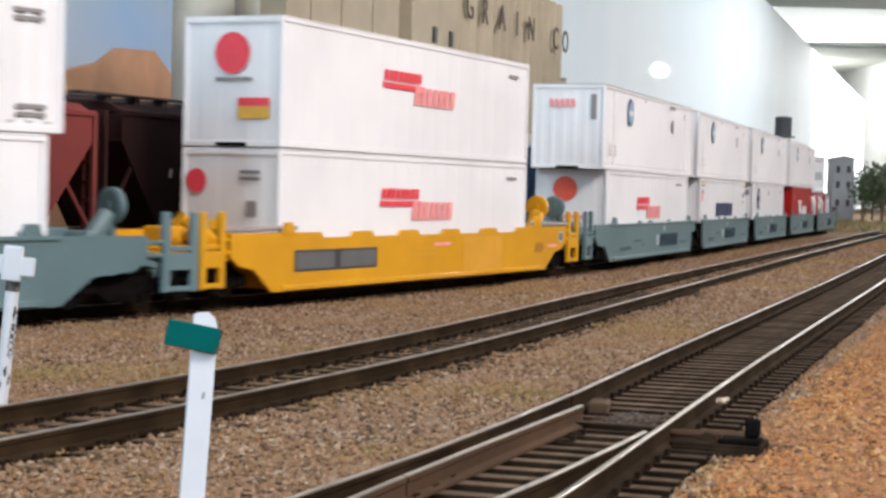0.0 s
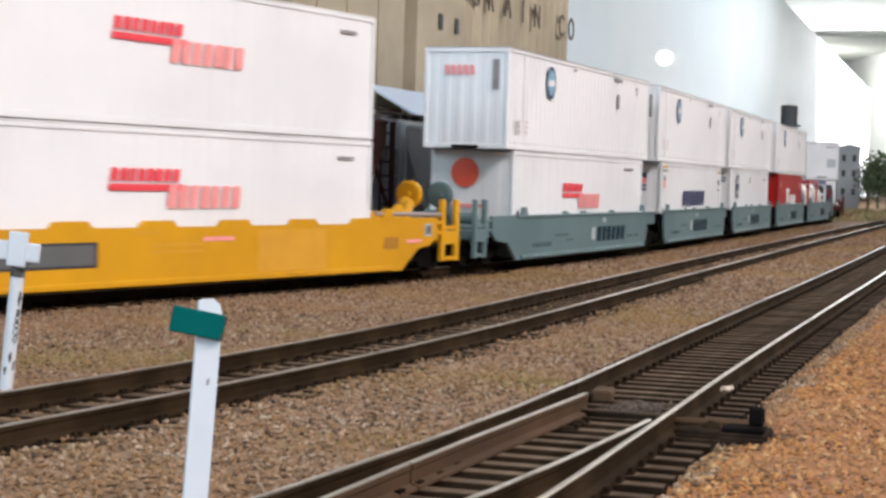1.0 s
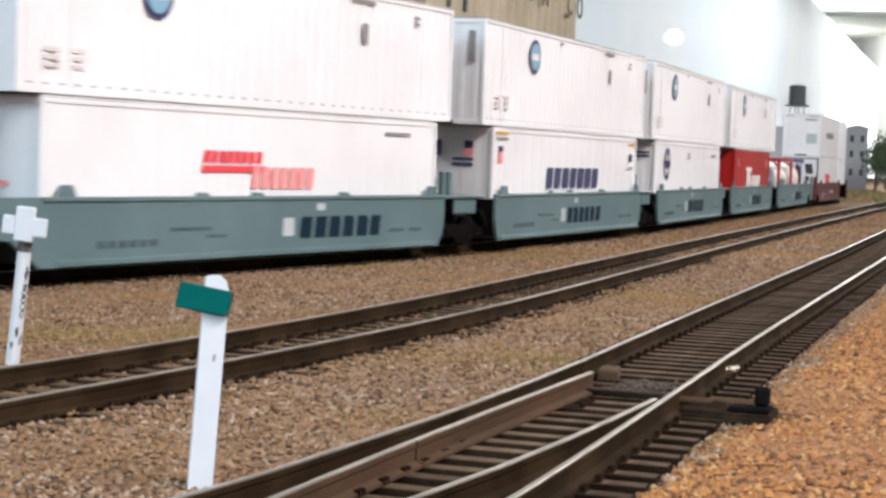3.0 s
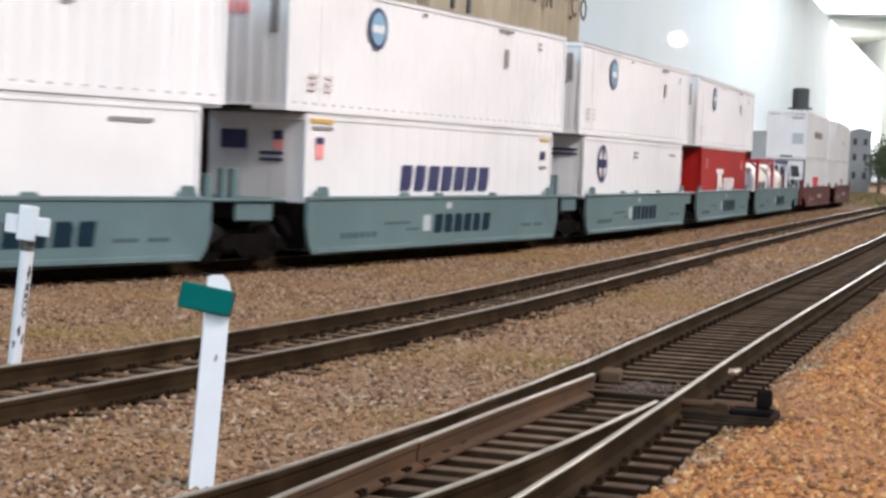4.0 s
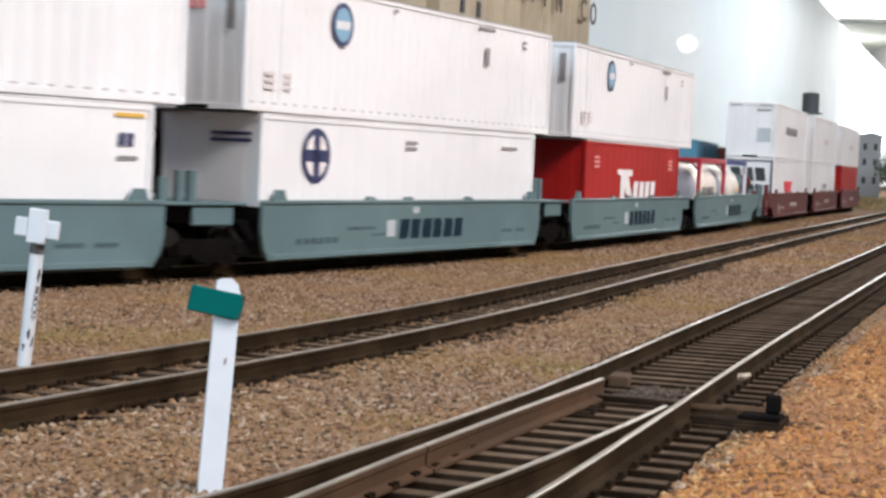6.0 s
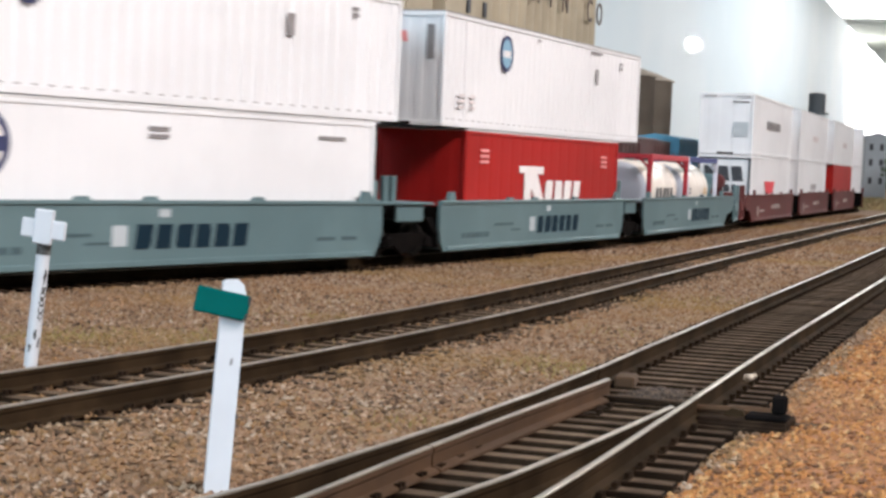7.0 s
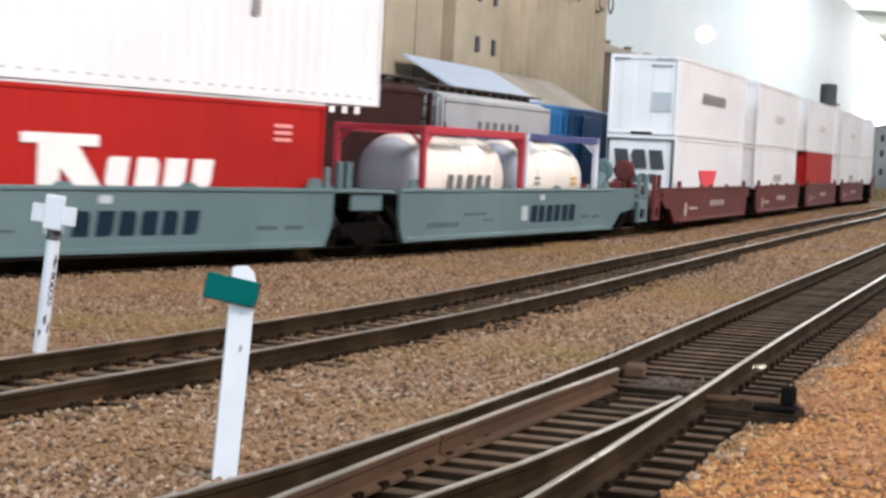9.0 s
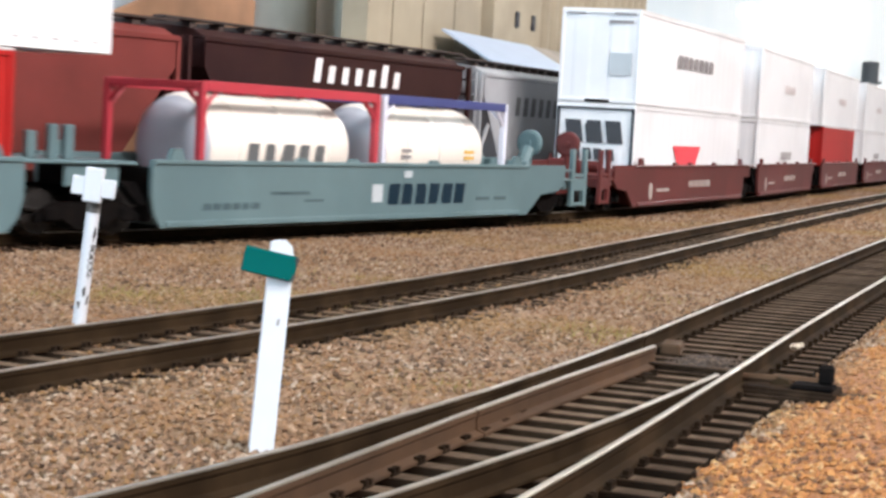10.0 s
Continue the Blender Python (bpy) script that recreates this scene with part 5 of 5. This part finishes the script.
plate.matrix_basis = mm_pose(-1.05, -1.2, 14.6, 0, 0, 7.5)
post.matrix_world = mm_pose(-20.9, 157.5, -0.4, 12) @ pose(0, 0, 0, -3, 3.5, 0)
INK_CHIP = node_mat("bare_dark_wood", (0.045, 0.04, 0.036), 0.8, grain=0.5, scale=900, second=(0.16, 0.15, 0.145), mix_scale=700)
cross = thing("crossboard_post", "chipped white post with a cross-shaped board", "sign post")
part("post", Geo().rod((0, 0, -6), (0, 0, 16.5), 0.95, 16), POST_WHITE, cross)
chips = random.Random(4)
for low, high, left_edge, right_edge in ((8.6, 10.6, -50, -20), (3.4, 8.2, -62, -14), (0.9, 2.3, -80, -50), (-0.2, 1.0, -40, -12), (-0.9, 0.1, -110, -84), (13.2, 14.3, -130, -90)):
    flake, z = Geo(), low
    while z < high:
        t = math.sin(math.pi * (z - low + 0.15) / (high - low + 0.3)) ** 0.4
        mid = (left_edge + right_edge) / 2 + chips.uniform(-5, 5)
        half_angle = max(4.0, (right_edge - left_edge) / 2 * t + chips.uniform(-7, 7))
        ring = []
        for r in (0.9, 1.0):
            for a in (mid - half_angle, mid + half_angle):
                ring.append((r * math.cos(radians(a)), r * math.sin(radians(a))))
        flake.loft([[(x, y, h) for x, y in (ring[0], ring[1], ring[3], ring[2])] for h in (z, z + 0.36)])
        z += 0.35
    part("bare_patch", flake, INK_CHIP, cross, "dark bare patch where the paint has flaked off")
part("bare_collar", Geo().rod((0, 0, 12.7), (0, 0, 14.1), 1.0, 16), INK_CHIP, cross, "bare dark collar where the paint has worn off")
part("board", Geo().box(-3.1, 3.1, -1.5, -0.7, 15.0, 17.6, 0.15), POST_WHITE, cross)
part("upright_board", Geo().box(-1.3, 1.3, -1.7, -0.6, 14.2, 19.0, 0.15), POST_WHITE, cross)
cross.matrix_world = mm_pose(-58.3, 240.4, 0, -4) @ pose(0, 0, 0, 0, 5.0, 0)


# ---- loose stones ----
def stones(name, count, place, size, material, label, seed):
    rnd = random.Random(seed)
    vs, fs = [], []
    for i in range(count):
        x, y, z = place(rnd)
        r = size(rnd)
        k = len(vs)
        a = rnd.uniform(0, 1.57)
        c, s = math.cos(a), math.sin(a)
        for dx, dy, dz in ((1, 0, 0), (0, 1, 0), (-1, 0, 0), (0, -1, 0), (0, 0, 1), (0, 0, -1)):
            q = r * rnd.uniform(0.65, 1.25)
            dx, dy, dz = dx + rnd.uniform(-0.3, 0.3), dy + rnd.uniform(-0.3, 0.3), dz * 0.75 + rnd.uniform(-0.2, 0.2)
            vs.append((x + q * (dx * c - dy * s), y + q * (dx * s + dy * c), z + q * dz))
        fs += [(k, k + 1, k + 4), (k + 1, k + 2, k + 4), (k + 2, k + 3, k + 4), (k + 3, k, k + 4), (k + 1, k, k + 5), (k + 2, k + 1, k + 5), (k + 3, k + 2, k + 5), (k, k + 3, k + 5)]
    me = mesh_of(Geo().add(vs, fs), name, material)
    return tagged(new(name, me), label, "gravel", kind="stuff")


def ballast_place(rnd):
    while True:
        l = 105 + 480 * rnd.random() ** 1.7
        n = rnd.uniform(31, min(126 + 0.34 * l, 330 - 0.28 * l))
        near_rail = min(abs(abs(n - second_n(l)) - 8.85), abs(abs(n - third_n(l)) - 8.85))
        if near_rail < 1.0:
            continue
        inside = abs(n - third_n(l)) < 15.5
        if inside and rnd.random() < 0.8:
            continue
        if abs(n - second_n(l)) < 13 and rnd.random() < 0.6:
            continue
        x, y = beside(l, n)
        return x, y, bed_height(l, n) + noise.noise((x / 14, y / 14, 3)) * 0.35 + rnd.uniform(0.0, 0.35)


def gravel_place(rnd):
    l = 105 + 420 * rnd.random() ** 1.5
    n = gravel_edge(l) + 1.5 - 75 * rnd.random() ** 1.4
    x, y = beside(l, n)
    return x, y, gravel_height(l, n) + rnd.uniform(-0.05, 0.25)


stones("ballast_stones", 68000, ballast_place, lambda r: r.uniform(0.22, 0.52), BALLAST, "loose pinkish-brown and tan ballast stones", 11)


def far_place(rnd):
    while True:
        l = 560 + 900 * rnd.random() ** 1.5
        n = rnd.uniform(36, 172)
        if abs(n - third_n(l)) < 15.5 or min(abs(n - second_n(l) - 8.85), abs(n - second_n(l) + 8.85)) < 1.4:
            continue
        x, y = beside(l, n)
        return x, y, bed_height(l, n) + noise.noise((x / 14, y / 14, 3)) * 0.35 + rnd.uniform(0.0, 0.4)


def heap_place(rnd):
    l, n = rnd.gauss(233, 4.0), rnd.gauss(50.5, 2.2)
    x, y = beside(l, n)
    return x, y, -3.1 + 0.9 * math.exp(-((l - 233) / 5) ** 2 - ((n - 50.5) / 3) ** 2) + rnd.uniform(0, 0.3)


stones("ballast_stones", 42000, far_place, lambda r: r.uniform(0.35, 0.8), BALLAST, "loose pinkish-brown ballast stones further along the tracks", 13)
stones("ballast_heap", 700, heap_place, lambda r: r.uniform(0.2, 0.4), DARK_STONES, "small heap of dark ballast between the points", 14)
stones("gravel_stones", 42000, gravel_place, lambda r: r.uniform(0.16, 0.40) if r.random() < 0.8 else r.uniform(0.4, 0.62), GRAVEL, "loose orange-brown gravel stones", 12)


def dry_grass():
    """Thin tufts of yellow-green grass on the ballast."""
    rnd = random.Random(21)
    vs, fs = [], []
    for cx, cy, rx, count in ((-34, 287, 14, 620), (-62, 280, 14, 380), (17, 268, 9, 260), (-30, 330, 14, 120), (-5, 205, 7, 60), (62, 420, 14, 120), (-95, 262, 12, 90), (30, 330, 10, 70)):
        for i in range(count):
            x, y = rnd.gauss(cx, rx * 0.5), rnd.gauss(cy, rx * 0.6)
            a, hgt, w = rnd.uniform(0, 6.28), rnd.uniform(0.4, 1.3), rnd.uniform(0.08, 0.16)
            k = len(vs)
            c, d = w * math.cos(a), w * math.sin(a)
            tx, ty = x + rnd.gauss(0, 0.5), y + rnd.gauss(0, 0.5)
            vs += [(x - c, y - d, GROUND_Z - 0.2), (x + c, y + d, GROUND_Z - 0.2), (x - d, y + c, GROUND_Z - 0.2), (tx, ty, GROUND_Z + hgt)]
            fs += [(k, k + 1, k + 3), (k + 1, k + 2, k + 3), (k + 2, k, k + 3)]
    tagged(new("dry_grass", mesh_of(Geo().add(vs, fs), "dry_grass", GRASS)), "thin yellow-green grass tufts on the ballast", "grass", kind="stuff")


GRASS = node_mat("yellow_green_grass", (0.21, 0.16, 0.045), 0.9, grain=0.3, scale=300)
dry_grass()


# ---- what moves ----
RUN = [(0, 418.0), (1, 296.6), (2.5, 116.2), (4.5, -122.4), (7.5, -474.0), (9, -652.0), (10, -769.5)]


def train_at(t):
    """How far the first grey unit has come, gliding through the rows of RUN."""
    k = max(i for i in range(len(RUN) - 1) if RUN[i][0] <= t)
    (t0, s0), (t1, s1) = RUN[k], RUN[k + 1]
    h = t1 - t0
    before, after = RUN[max(k - 1, 0)], RUN[min(k + 2, len(RUN) - 1)]
    m0, m1 = (s1 - before[1]) / (t1 - before[0]) * h, (after[1] - s0) / (after[0] - t0) * h
    q = (t - t0) / h
    return (2 * q ** 3 - 3 * q * q + 1) * s0 + (q ** 3 - 2 * q * q + q) * m0 + (3 * q * q - 2 * q ** 3) * s1 + (q ** 3 - q * q) * m1


def motions():
    times = [i * 0.5 for i in range(21)]
    for ob, off, z in TRAIN:
        rows = []
        for t in times:
            x, y, a = on_line(MAIN, train_at(t) + off)
            rows.append((t, mm_pose(x, y, z, math.degrees(a))))
        walk(ob, rows)
    moving = {ob for ob, off, z in TRAIN}
    steps = [i / FPS for i in range(10 * FPS + 1)]
    for w, car, x in WHEELS:
        if car in moving:
            walk(w, [(t, mm_pose(x, 0, 4.75, 0, 0, math.degrees((train_at(t) - train_at(0)) / 4.75))) for t in steps])


motions()
